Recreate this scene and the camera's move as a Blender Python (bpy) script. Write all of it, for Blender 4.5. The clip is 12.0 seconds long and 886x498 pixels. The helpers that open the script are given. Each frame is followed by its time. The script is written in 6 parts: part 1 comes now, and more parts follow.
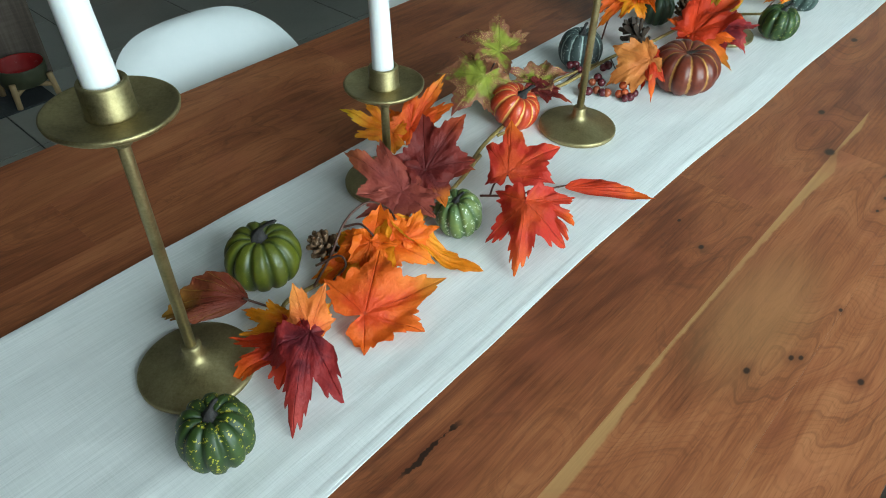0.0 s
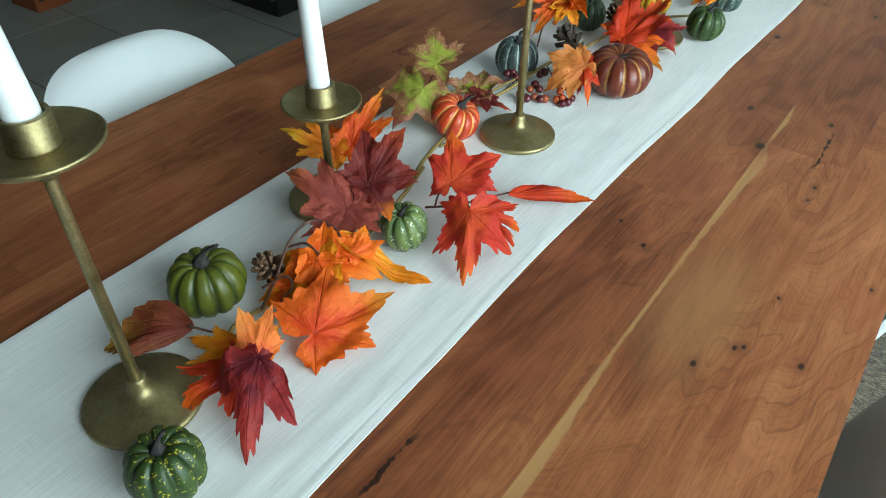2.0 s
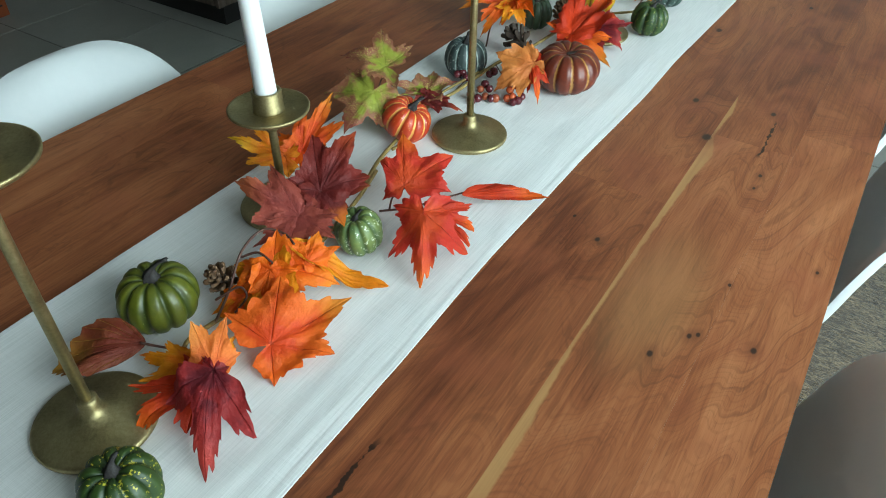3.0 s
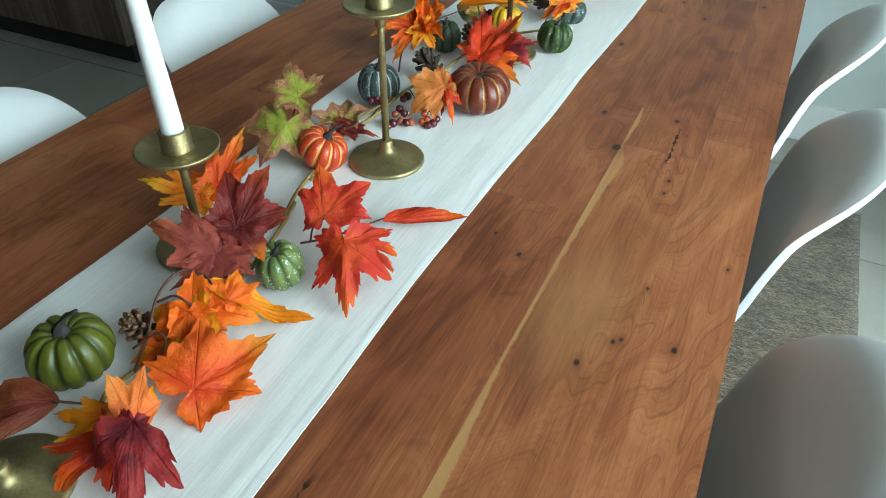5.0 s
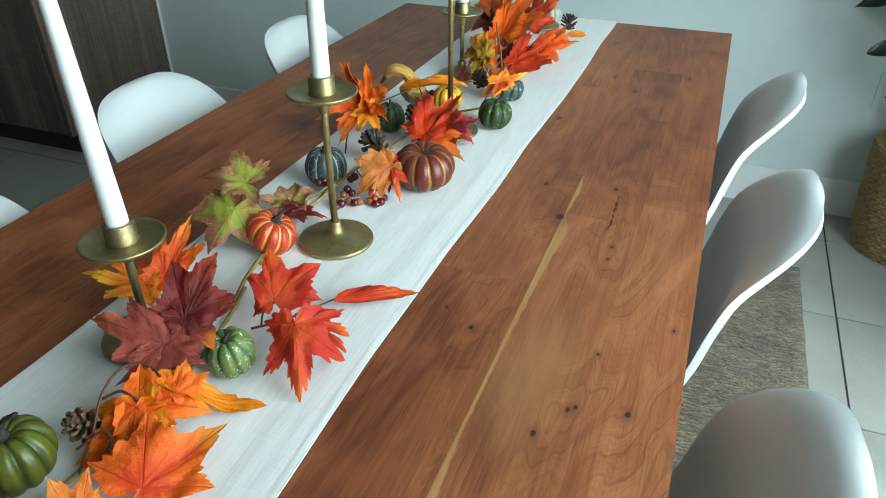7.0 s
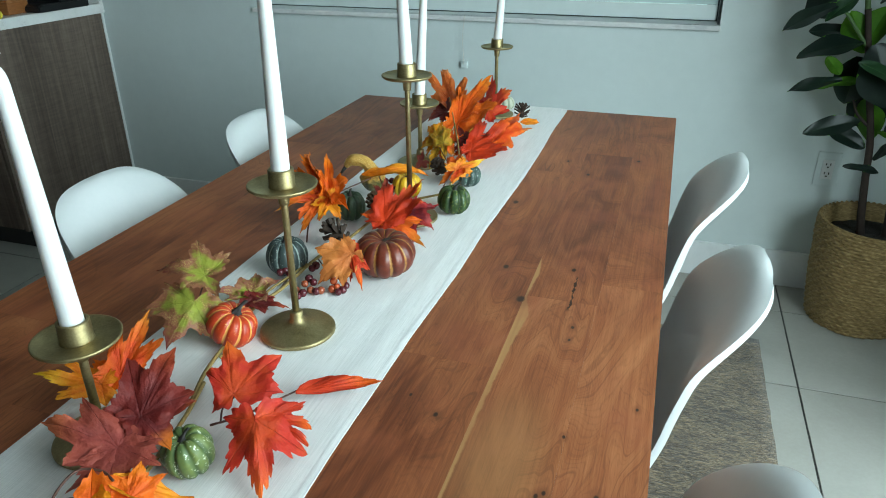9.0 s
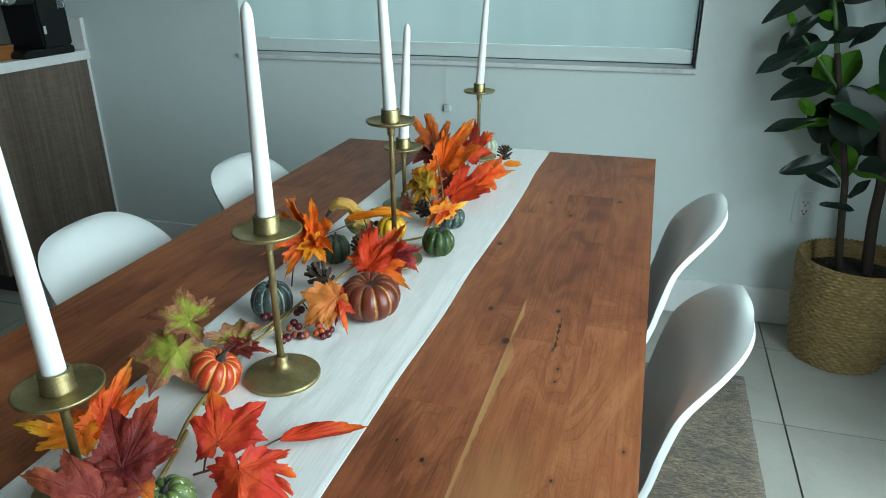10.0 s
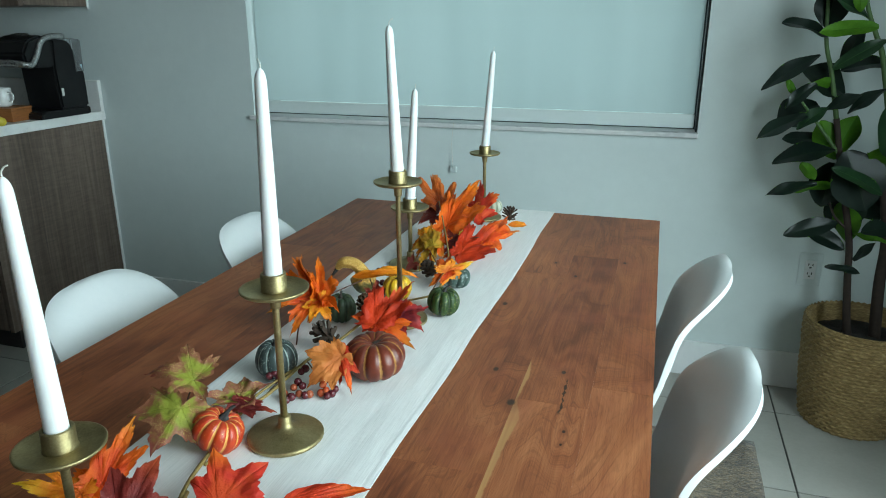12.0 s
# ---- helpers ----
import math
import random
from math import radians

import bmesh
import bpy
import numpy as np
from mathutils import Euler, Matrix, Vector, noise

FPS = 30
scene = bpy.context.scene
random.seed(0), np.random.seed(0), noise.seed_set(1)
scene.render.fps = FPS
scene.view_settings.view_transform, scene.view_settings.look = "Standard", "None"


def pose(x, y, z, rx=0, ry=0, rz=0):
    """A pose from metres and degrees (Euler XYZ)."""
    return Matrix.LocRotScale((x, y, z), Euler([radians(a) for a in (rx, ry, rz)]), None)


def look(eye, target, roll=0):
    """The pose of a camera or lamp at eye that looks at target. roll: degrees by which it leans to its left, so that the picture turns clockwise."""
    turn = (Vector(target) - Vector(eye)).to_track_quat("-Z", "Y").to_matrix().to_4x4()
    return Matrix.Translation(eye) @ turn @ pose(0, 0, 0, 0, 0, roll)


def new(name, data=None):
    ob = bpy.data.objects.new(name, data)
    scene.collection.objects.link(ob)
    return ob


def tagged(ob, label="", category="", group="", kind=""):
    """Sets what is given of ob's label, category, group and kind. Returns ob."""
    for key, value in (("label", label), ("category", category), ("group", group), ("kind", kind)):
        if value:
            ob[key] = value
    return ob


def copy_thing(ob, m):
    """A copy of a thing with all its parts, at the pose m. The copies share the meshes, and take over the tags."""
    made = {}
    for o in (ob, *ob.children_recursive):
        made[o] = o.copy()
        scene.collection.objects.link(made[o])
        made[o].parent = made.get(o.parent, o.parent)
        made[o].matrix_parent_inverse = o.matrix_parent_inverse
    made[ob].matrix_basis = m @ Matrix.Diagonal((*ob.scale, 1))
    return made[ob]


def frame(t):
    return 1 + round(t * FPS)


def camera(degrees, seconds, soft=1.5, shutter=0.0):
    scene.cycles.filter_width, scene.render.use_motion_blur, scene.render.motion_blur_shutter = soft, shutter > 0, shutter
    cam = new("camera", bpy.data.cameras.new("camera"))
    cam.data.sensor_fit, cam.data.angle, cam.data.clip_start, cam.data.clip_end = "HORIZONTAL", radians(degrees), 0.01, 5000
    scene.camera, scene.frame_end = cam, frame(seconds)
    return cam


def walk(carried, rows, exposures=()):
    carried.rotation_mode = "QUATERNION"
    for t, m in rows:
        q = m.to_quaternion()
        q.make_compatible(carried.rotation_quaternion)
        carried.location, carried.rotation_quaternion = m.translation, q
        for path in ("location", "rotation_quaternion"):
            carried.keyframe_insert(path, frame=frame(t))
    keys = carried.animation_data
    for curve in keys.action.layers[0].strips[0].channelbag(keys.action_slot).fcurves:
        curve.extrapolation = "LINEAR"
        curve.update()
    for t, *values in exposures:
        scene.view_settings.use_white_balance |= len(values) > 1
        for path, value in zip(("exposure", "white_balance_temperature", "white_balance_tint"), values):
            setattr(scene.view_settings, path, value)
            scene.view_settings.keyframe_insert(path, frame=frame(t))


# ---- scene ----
cam = camera(64.9, 12.0, soft=1.0)
PATH = [
    (0, (0.429, 1.028, 1.233), (-0.556, 2.159, -0.09), 1.2),
    (0.5, (0.43, 1.029, 1.234), (-0.553, 2.168, -0.084), 1.1),
    (1, (0.432, 1.031, 1.236), (-0.538, 2.186, -0.078), 1.0),
    (1.5, (0.434, 1.032, 1.235), (-0.511, 2.219, -0.069), 0.8),
    (2, (0.436, 1.034, 1.235), (-0.465, 2.26, -0.063), 0.8),
    (2.5, (0.439, 1.037, 1.235), (-0.416, 2.298, -0.06), 0.8),
    (3, (0.441, 1.039, 1.234), (-0.374, 2.329, -0.058), 0.8),
    (3.5, (0.445, 1.042, 1.235), (-0.319, 2.364, -0.057), 0.8),
    (5.5, (0.454, 1.046, 1.239), (-0.202, 2.489, 0.02), 0.4),
    (6, (0.456, 1.046, 1.242), (-0.181, 2.522, 0.052), 0.3),
    (6.5, (0.458, 1.046, 1.245), (-0.16, 2.566, 0.102), 0.2),
    (7, (0.461, 1.045, 1.247), (-0.149, 2.617, 0.171), 0.0),
    (7.5, (0.463, 1.043, 1.252), (-0.143, 2.663, 0.247), -0.0),
    (9.5, (0.469, 1.042, 1.258), (-0.068, 2.781, 0.43), -0.3),
    (10, (0.47, 1.039, 1.263), (-0.058, 2.809, 0.494), -0.3),
    (10.5, (0.47, 1.039, 1.263), (-0.058, 2.841, 0.575), -0.3),
    (11, (0.473, 1.034, 1.267), (-0.063, 2.859, 0.65), -0.5),
    (11.5, (0.472, 1.032, 1.268), (-0.069, 2.863, 0.672), -0.4),
    (12, (0.471, 1.033, 1.266), (-0.087, 2.854, 0.657), -0.0),
]
walk(cam, [(t, look(eye, target, roll)) for t, eye, target, roll in PATH], [(0.0, -0.05), (3.5, 0.0), (5.5, 0.08), (7.5, 0.12), (9.5, -0.03), (12.0, -0.10)])

# ---- light ----
world = bpy.data.worlds.new("daylight")
scene.world = world
world.use_nodes = True
wn = world.node_tree
sky = wn.nodes.new("ShaderNodeTexSky")
sky.sky_type = "NISHITA"
sky.sun_disc = False
sky.sun_elevation, sky.sun_rotation = radians(42), radians(150)
wn.nodes["Background"].inputs[1].default_value = 0.12
wn.links.new(sky.outputs[0], wn.nodes["Background"].inputs[0])


def lamp_area(name, m, sx, sy, power, color):
    data = bpy.data.lights.new(name, "AREA")
    data.shape, data.size, data.size_y, data.energy, data.color = "RECTANGLE", sx, sy, power, color
    ob = new(name, data)
    ob.matrix_world = m
    return ob


# daylight through the glazed door in the right wall, and through the far window
lamp_area("door_daylight", look((2.06, 1.4, 1.45), (0, 2.45, 0.30)), 1.65, 1.7, 63, (0.735, 0.95, 0.99)).data.spread = radians(140)
lamp_area("window_daylight", look((-0.27, 3.74, 1.55), (-0.27, 0, 1.4)), 1.66, 1.2, 6.6, (0.74, 0.95, 0.94))


# ---- materials ----
class Nodes:
    """A node material under construction."""

    def __init__(self, name):
        self.m = bpy.data.materials.new(name)
        self.m.use_nodes = True
        self.t = self.m.node_tree
        self.bsdf = self.t.nodes["Principled BSDF"]

    def node(self, kind):
        return self.t.nodes.new("ShaderNode" + kind)

    def put(self, socket, value):
        if isinstance(value, bpy.types.NodeSocket):
            self.t.links.new(value, socket)
        else:
            socket.default_value = value

    def coord(self, scale=(1, 1, 1), world=False, jitter=False):
        src = self.node("NewGeometry").outputs["Position"] if world else self.node("TexCoord").outputs["Object"]
        if jitter:
            r = self.node("ObjectInfo").outputs["Random"]
            src = self.vmath("ADD", src, self.vmath("MULTIPLY", self.combine(r, r, r), (37.0, 19.0, 53.0)))
        return self.vmath("MULTIPLY", src, scale)

    def combine(self, x, y, z):
        n = self.node("CombineXYZ")
        for i, v in enumerate((x, y, z)):
            self.put(n.inputs[i], v)
        return n.outputs[0]

    def split(self, v):
        n = self.node("SeparateXYZ")
        self.put(n.inputs[0], v)
        return n.outputs

    def vmath(self, op, a, b, out=0):
        n = self.node("VectorMath")
        n.operation = op
        self.put(n.inputs[0], a)
        self.put(n.inputs[1], b)
        return n.outputs[out]

    def math(self, op, a, b=0.0, clamp=False):
        n = self.node("Math")
        n.operation, n.use_clamp = op, clamp
        self.put(n.inputs[0], a)
        self.put(n.inputs[1], b)
        return n.outputs[0]

    def noise(self, vec, scale, detail=4.0, rough=0.55, distort=0.0):
        n = self.node("TexNoise")
        self.put(n.inputs["Vector"], vec)
        n.inputs["Scale"].default_value, n.inputs["Detail"].default_value = scale, detail
        n.inputs["Roughness"].default_value, n.inputs["Distortion"].default_value = rough, distort
        return n.outputs["Fac"]

    def voronoi(self, vec, scale, feature="F1"):
        n = self.node("TexVoronoi")
        n.feature = feature
        self.put(n.inputs["Vector"], vec)
        n.inputs["Scale"].default_value = scale
        return n.outputs["Distance"]

    def ramp(self, fac, *stops):
        n = self.node("ValToRGB")
        self.put(n.inputs[0], fac)
        e = n.color_ramp.elements
        while len(e) < len(stops):
            e.new(0.5)
        for el, (p, c) in zip(e, stops):
            el.position, el.color = p, (*c, 1)
        return n.outputs[0]

    def step(self, v, lo, hi):
        n = self.node("MapRange")
        n.interpolation_type = "SMOOTHSTEP"
        self.put(n.inputs[0], v)
        self.put(n.inputs[1], lo)
        self.put(n.inputs[2], hi)
        return n.outputs[0]

    def mix(self, fac, a, b, blend="MIX"):
        n = self.node("Mix")
        n.data_type, n.blend_type = "RGBA", blend
        self.put(n.inputs[0], fac)
        for s, v in ((n.inputs[6], a), (n.inputs[7], b)):
            self.put(s, (*v, 1) if isinstance(v, tuple) and len(v) == 3 else v)
        return n.outputs[2]

    def attr(self, name, out="Fac"):
        n = self.node("Attribute")
        n.attribute_name = name
        return n.outputs[out]

    def bump(self, height, strength, distance):
        n = self.node("Bump")
        self.put(n.inputs["Height"], height)
        n.inputs["Strength"].default_value, n.inputs["Distance"].default_value = strength, distance
        self.t.links.new(n.outputs[0], self.bsdf.inputs["Normal"])

    def done(self, color, rough=0.5, metal=0.0, **more):
        self.put(self.bsdf.inputs["Base Color"], (*color, 1) if isinstance(color, tuple) else color)
        self.put(self.bsdf.inputs["Roughness"], rough)
        self.bsdf.inputs["Metallic"].default_value = metal
        for k, v in more.items():
            self.put(self.bsdf.inputs[k.replace("_", " ")], v)
        return self.m


def plain(name, c1, c2, scale, rough=0.5, metal=0.0, bump=0.0, dist=0.001, stretch=(1, 1, 1), jitter=False, **more):
    """A surface that varies between two colours at two scales."""
    n = Nodes(name)
    v = n.coord(stretch, jitter=jitter)
    big, fine = n.noise(v, scale, 3), n.noise(v, scale * 9, 5, 0.65)
    f = n.math("ADD", n.math("MULTIPLY", big, 0.6), n.math("MULTIPLY", fine, 0.4))
    col = n.ramp(f, (0.32, c1), (0.68, c2))
    r = n.math("ADD", n.math("MULTIPLY", n.math("SUBTRACT", f, 0.5), 0.25), rough, True)
    if bump:
        n.bump(fine, bump, dist)
    return n.done(col, r, metal, **more)


def mat_table():
    n = Nodes("acacia_wood")
    p = n.node("NewGeometry").outputs["Position"]
    rnd = n.node("ObjectInfo").outputs["Random"]
    off = n.vmath("MULTIPLY", n.combine(rnd, rnd, rnd), (31.0, 77.0, 13.0))
    v = n.vmath("MULTIPLY", n.vmath("ADD", p, off), (8.0, 1.7, 8.0))
    form = n.noise(v, 1.0, 2.5, 0.5, 1.1)
    # the grain flows round the knots
    for kx, ky, r in KNOTS:
        near = n.vmath("LENGTH", n.vmath("MULTIPLY", n.vmath("SUBTRACT", p, (kx, ky, 0.75)), (1.0, 0.32, 1.0)), (0, 0, 0), 1)
        form = n.math("ADD", form, n.math("MULTIPLY", n.step(near, 0.015 + r * 7, 0.0), 0.07 + r * 10))
    ripple = n.math("ADD", n.math("MULTIPLY", form, 120.0), n.math("MULTIPLY", n.noise(p, 26.0, 4.0, 0.65), 2.2))
    lines = n.step(n.math("SINE", ripple), 0.70, 1.0)
    fine_rings = n.step(n.math("SINE", n.math("ADD", n.math("MULTIPLY", form, 430.0), n.math("MULTIPLY", n.noise(p, 60.0, 3.0, 0.6), 4.0))), 0.35, 1.0)
    vein = n.noise(n.vmath("MULTIPLY", n.vmath("ADD", p, off), (12.0, 4.5, 12.0)), 1.0, 4.0, 0.5, 1.4)
    vein = n.step(n.math("ABSOLUTE", n.math("SUBTRACT", vein, 0.5)), 0.014, 0.002)
    bands = n.math("SINE", n.math("MULTIPLY", form, 42.0))
    streak = n.noise(n.vmath("MULTIPLY", n.vmath("ADD", p, off), (150.0, 3.2, 150.0)), 1.0, 5.0, 0.68, 0.3)
    hair = n.noise(n.vmath("MULTIPLY", n.vmath("ADD", p, off), (620.0, 9.0, 620.0)), 1.0, 3.0, 0.65)
    pore = n.noise(n.vmath("MULTIPLY", p, (900.0, 38.0, 900.0)), 1.0, 2.0, 0.6)
    blotch = n.noise(n.vmath("MULTIPLY", n.vmath("ADD", p, off), (6.0, 2.4, 6.0)), 1.0, 4.0, 0.6, 0.6)
    figure = n.noise(n.vmath("MULTIPLY", n.vmath("ADD", p, off), (9.0, 5.0, 9.0)), 1.0, 2.0)
    tone = n.math("ADD", n.math("ADD", n.math("MULTIPLY", streak, 0.26), n.math("MULTIPLY", blotch, 0.52)), n.math("MULTIPLY", hair, 0.20))
    tone = n.math("SUBTRACT", n.math("ADD", tone, n.math("MULTIPLY", bands, 0.030)), 0.005)
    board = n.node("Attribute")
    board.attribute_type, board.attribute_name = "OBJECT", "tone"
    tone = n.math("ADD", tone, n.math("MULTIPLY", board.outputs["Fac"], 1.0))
    col = n.ramp(tone, (0.24, (0.068, 0.0165, 0.0065)), (0.38, (0.172, 0.045, 0.0165)), (0.50, (0.315, 0.098, 0.036)), (0.62, (0.435, 0.154, 0.061)), (0.76, (0.55, 0.238, 0.100)))
    col = n.mix(n.math("MULTIPLY", n.math("MULTIPLY", lines, n.step(figure, 0.36, 0.62)), 0.32), col, (0.065, 0.019, 0.008))
    col = n.mix(n.math("MULTIPLY", fine_rings, 0.14), col, (0.075, 0.022, 0.009))
    col = n.mix(n.math("MULTIPLY", n.math("MULTIPLY", vein, n.step(n.noise(p, 7.0, 3.0), 0.46, 0.62)), 0.26), col, (0.050, 0.017, 0.009))
    col = n.mix(n.math("MULTIPLY", n.step(pore, 0.56, 0.66), 0.24), col, (0.06, 0.02, 0.009))
    xyz = n.split(p)
    wob = n.noise(p, 90.0, 3.0)
    # pale sapwood along one glue line, straight on its glued side
    span = n.ramp(n.math("DIVIDE", n.math("SUBTRACT", xyz[1], 0.9), 1.2), *((p_, (w_, w_, w_)) for p_, w_ in ((0.0, 0.75), (0.12, 0.66), (0.25, 0.48), (0.38, 0.36), (0.48, 0.10), (0.62, 0.16), (0.74, 0.30), (0.81, 0.52), (0.852, 0.08), (0.92, 0.24), (0.96, 0.0))))
    wide = n.math("MULTIPLY", n.split(span)[0], 0.03)
    wide = n.math("ADD", wide, n.math("MULTIPLY", n.math("SUBTRACT", n.noise(n.combine(0.0, xyz[1], 0.0), 60.0, 3.0), 0.5), 0.005))
    across = n.math("SUBTRACT", xyz[0], 0.3088)
    sap = n.math("MULTIPLY", n.step(across, -0.0008, 0.0002), n.step(n.math("SUBTRACT", wide, across), -0.0012, 0.0018))
    reach = n.math("MULTIPLY", n.step(xyz[1], 2.07, 2.04), n.step(xyz[1], 0.9, 1.0))
    col = n.mix(n.math("MULTIPLY", n.math("MULTIPLY", sap, reach), 0.85), col, n.mix(streak, (0.30, 0.13, 0.045), (0.58, 0.33, 0.13)))
    rosy = n.noise(n.vmath("ADD", p, off), 11.0, 3.0, 0.5)
    col = n.mix(n.math("MULTIPLY", n.step(rosy, 0.46, 0.70), 0.30), col, (0.36, 0.098, 0.046))
    # dark drying cracks
    for cx_, y0_, y1_, half_ in ((0.374, 1.90, 2.005, 0.0021), (0.2215, 1.222, 1.292, 0.0026)):
        wander = n.math("ADD", cx_, n.math("MULTIPLY", n.math("SUBTRACT", n.noise(n.combine(7.0, xyz[1], cx_), 22.0, 4.0, 0.7), 0.5), 0.014))
        ragged = n.math("MULTIPLY", n.step(n.noise(n.combine(2.0, xyz[1], cx_), 70.0, 3.0), 0.30, 0.62), half_)
        slit = n.step(n.math("SUBTRACT", n.math("ABSOLUTE", n.math("SUBTRACT", xyz[0], wander)), ragged), 0.0008, -0.0006)
        slit = n.math("MULTIPLY", slit, n.math("MULTIPLY", n.step(xyz[1], y0_ - 0.006, y0_ + 0.008), n.step(xyz[1], y1_ + 0.006, y1_ - 0.010)))
        col = n.mix(n.math("MULTIPLY", slit, 0.9), col, (0.012, 0.007, 0.005))
    # a paler heartwood patch, then knots
    pale = n.vmath("LENGTH", n.vmath("MULTIPLY", n.vmath("SUBTRACT", p, (0.355, 1.58, 0.75)), (1.0, 0.42, 1.0)), (0, 0, 0), 1)
    col = n.mix(n.math("MULTIPLY", n.step(n.math("ADD", pale, n.math("MULTIPLY", blotch, 0.04)), 0.085, 0.03), 0.38), col, (0.43, 0.215, 0.085))
    for kx, ky, r in KNOTS:
        r *= 0.62
        q = n.vmath("MULTIPLY", n.vmath("SUBTRACT", p, (kx, ky, 0.75)), (1.0, 0.62, 1.0))
        d = n.vmath("LENGTH", n.vmath("ADD", q, n.vmath("MULTIPLY", n.combine(wob, streak, 0.0), (r * 0.7, r * 0.7, 0.0))), (0, 0, 0), 1)
        halo = n.math("MULTIPLY", n.step(d, r * 4.2, r * 1.2), 0.35)
        col = n.mix(halo, col, (0.12, 0.036, 0.014))
        col = n.mix(n.math("MULTIPLY", n.step(d, r * 1.3, r * 0.55), 0.9), col, (0.018, 0.010, 0.008))
    rough = n.math("ADD", 0.34, n.math("ADD", n.math("MULTIPLY", streak, 0.16), n.math("MULTIPLY", blotch, 0.12)))
    n.bump(n.math("SUBTRACT", n.math("MULTIPLY", streak, 0.5), n.step(pore, 0.6, 0.75)), 0.12, 0.0006)
    return n.done(col, rough, Specular_IOR_Level=0.29)


KNOTS = [(0.375, 1.504, 0.0045), (0.3985, 1.545, 0.0038), (0.405, 1.551, 0.0034), (0.269, 1.631, 0.0042), (0.4825, 1.706, 0.003),
         (0.4545, 1.5595, 0.0045), (0.306, 1.915, 0.0095), (0.2185, 2.280, 0.0085), (0.388, 1.858, 0.004), (0.388, 1.826, 0.003), (0.411, 1.637, 0.003),
         (0.262, 2.008, 0.007), (0.366, 2.027, 0.006), (0.331, 2.477, 0.0065), (0.428, 2.598, 0.006), (0.277, 2.554, 0.005), (0.230, 1.656, 0.003)]

M_TABLE = mat_table()
M_GLUE = plain("dark_glue_line", (0.06, 0.022, 0.010), (0.09, 0.034, 0.015), 40, 0.7)


def mat_cloth():
    n = Nodes("white_woven_cotton")
    p = n.node("NewGeometry").outputs["Position"]
    slub = n.noise(n.vmath("MULTIPLY", p, (900.0, 18.0, 900.0)), 1.0, 3.0, 0.6)
    weft = n.noise(n.vmath("MULTIPLY", p, (25.0, 1100.0, 40.0)), 1.0, 2.0, 0.6)
    soil = n.noise(p, 4.0, 3.0)
    f = n.math("ADD", n.math("MULTIPLY", slub, 0.75), n.math("MULTIPLY", weft, 0.25))
    col = n.ramp(f, (0.32, (0.66, 0.65, 0.63)), (0.52, (0.78, 0.765, 0.75)), (0.68, (0.85, 0.835, 0.82)))
    col = n.mix(n.math("MULTIPLY", n.step(soil, 0.45, 0.75), 0.25), col, (0.70, 0.68, 0.64))
    n.bump(f, 0.45, 0.0007)
    return n.done(col, 0.92, Sheen_Weight=0.25)


def mat_tile():
    n = Nodes("matt_grey_beige_tile")
    v = n.coord((1, 1, 1), world=True, jitter=True)
    cloud, fine = n.noise(v, 3.0, 5.0, 0.6, 0.4), n.noise(v, 90.0, 3.0, 0.7)
    f = n.math("ADD", n.math("MULTIPLY", cloud, 0.75), n.math("MULTIPLY", fine, 0.25))
    col = n.ramp(f, (0.33, (0.32, 0.305, 0.27)), (0.68, (0.42, 0.408, 0.37)))
    tint = n.math("MULTIPLY", n.node("ObjectInfo").outputs["Random"], 0.12)
    col = n.mix(tint, col, (0.30, 0.28, 0.25))
    n.bump(fine, 0.08, 0.0005)
    return n.done(col, n.math("ADD", 0.36, n.math("MULTIPLY", cloud, 0.15)))


def mat_brass():
    n = Nodes("antique_brass")
    v = n.coord()
    cloud, fine = n.noise(v, 28.0, 4.0, 0.6), n.noise(v, 420.0, 3.0, 0.65)
    f = n.math("ADD", n.math("MULTIPLY", cloud, 0.65), n.math("MULTIPLY", fine, 0.35))
    col = n.ramp(f, (0.3, (0.19, 0.148, 0.070)), (0.52, (0.36, 0.288, 0.145)), (0.72, (0.52, 0.43, 0.235)))
    n.bump(fine, 0.28, 0.0005)
    return n.done(col, n.math("ADD", 0.36, n.math("MULTIPLY", f, 0.28)), 1.0)


def mat_cabinet():
    n = Nodes("walnut_laminate")
    p = n.node("NewGeometry").outputs["Position"]
    grain = n.noise(n.vmath("MULTIPLY", p, (60.0, 60.0, 2.2)), 1.0, 5.0, 0.62, 0.4)
    cross = n.noise(n.vmath("MULTIPLY", p, (14.0, 14.0, 120.0)), 1.0, 3.0, 0.6)
    board = n.noise(n.vmath("MULTIPLY", p, (9.0, 9.0, 0.15)), 1.0, 1.0)
    f = n.math("ADD", n.math("ADD", n.math("MULTIPLY", grain, 0.5), n.math("MULTIPLY", cross, 0.2)), n.math("MULTIPLY", board, 0.35))
    col = n.ramp(f, (0.36, (0.060, 0.040, 0.031)), (0.52, (0.125, 0.088, 0.068)), (0.7, (0.22, 0.165, 0.135)))
    n.bump(grain, 0.15, 0.0006)
    return n.done(col, 0.55)


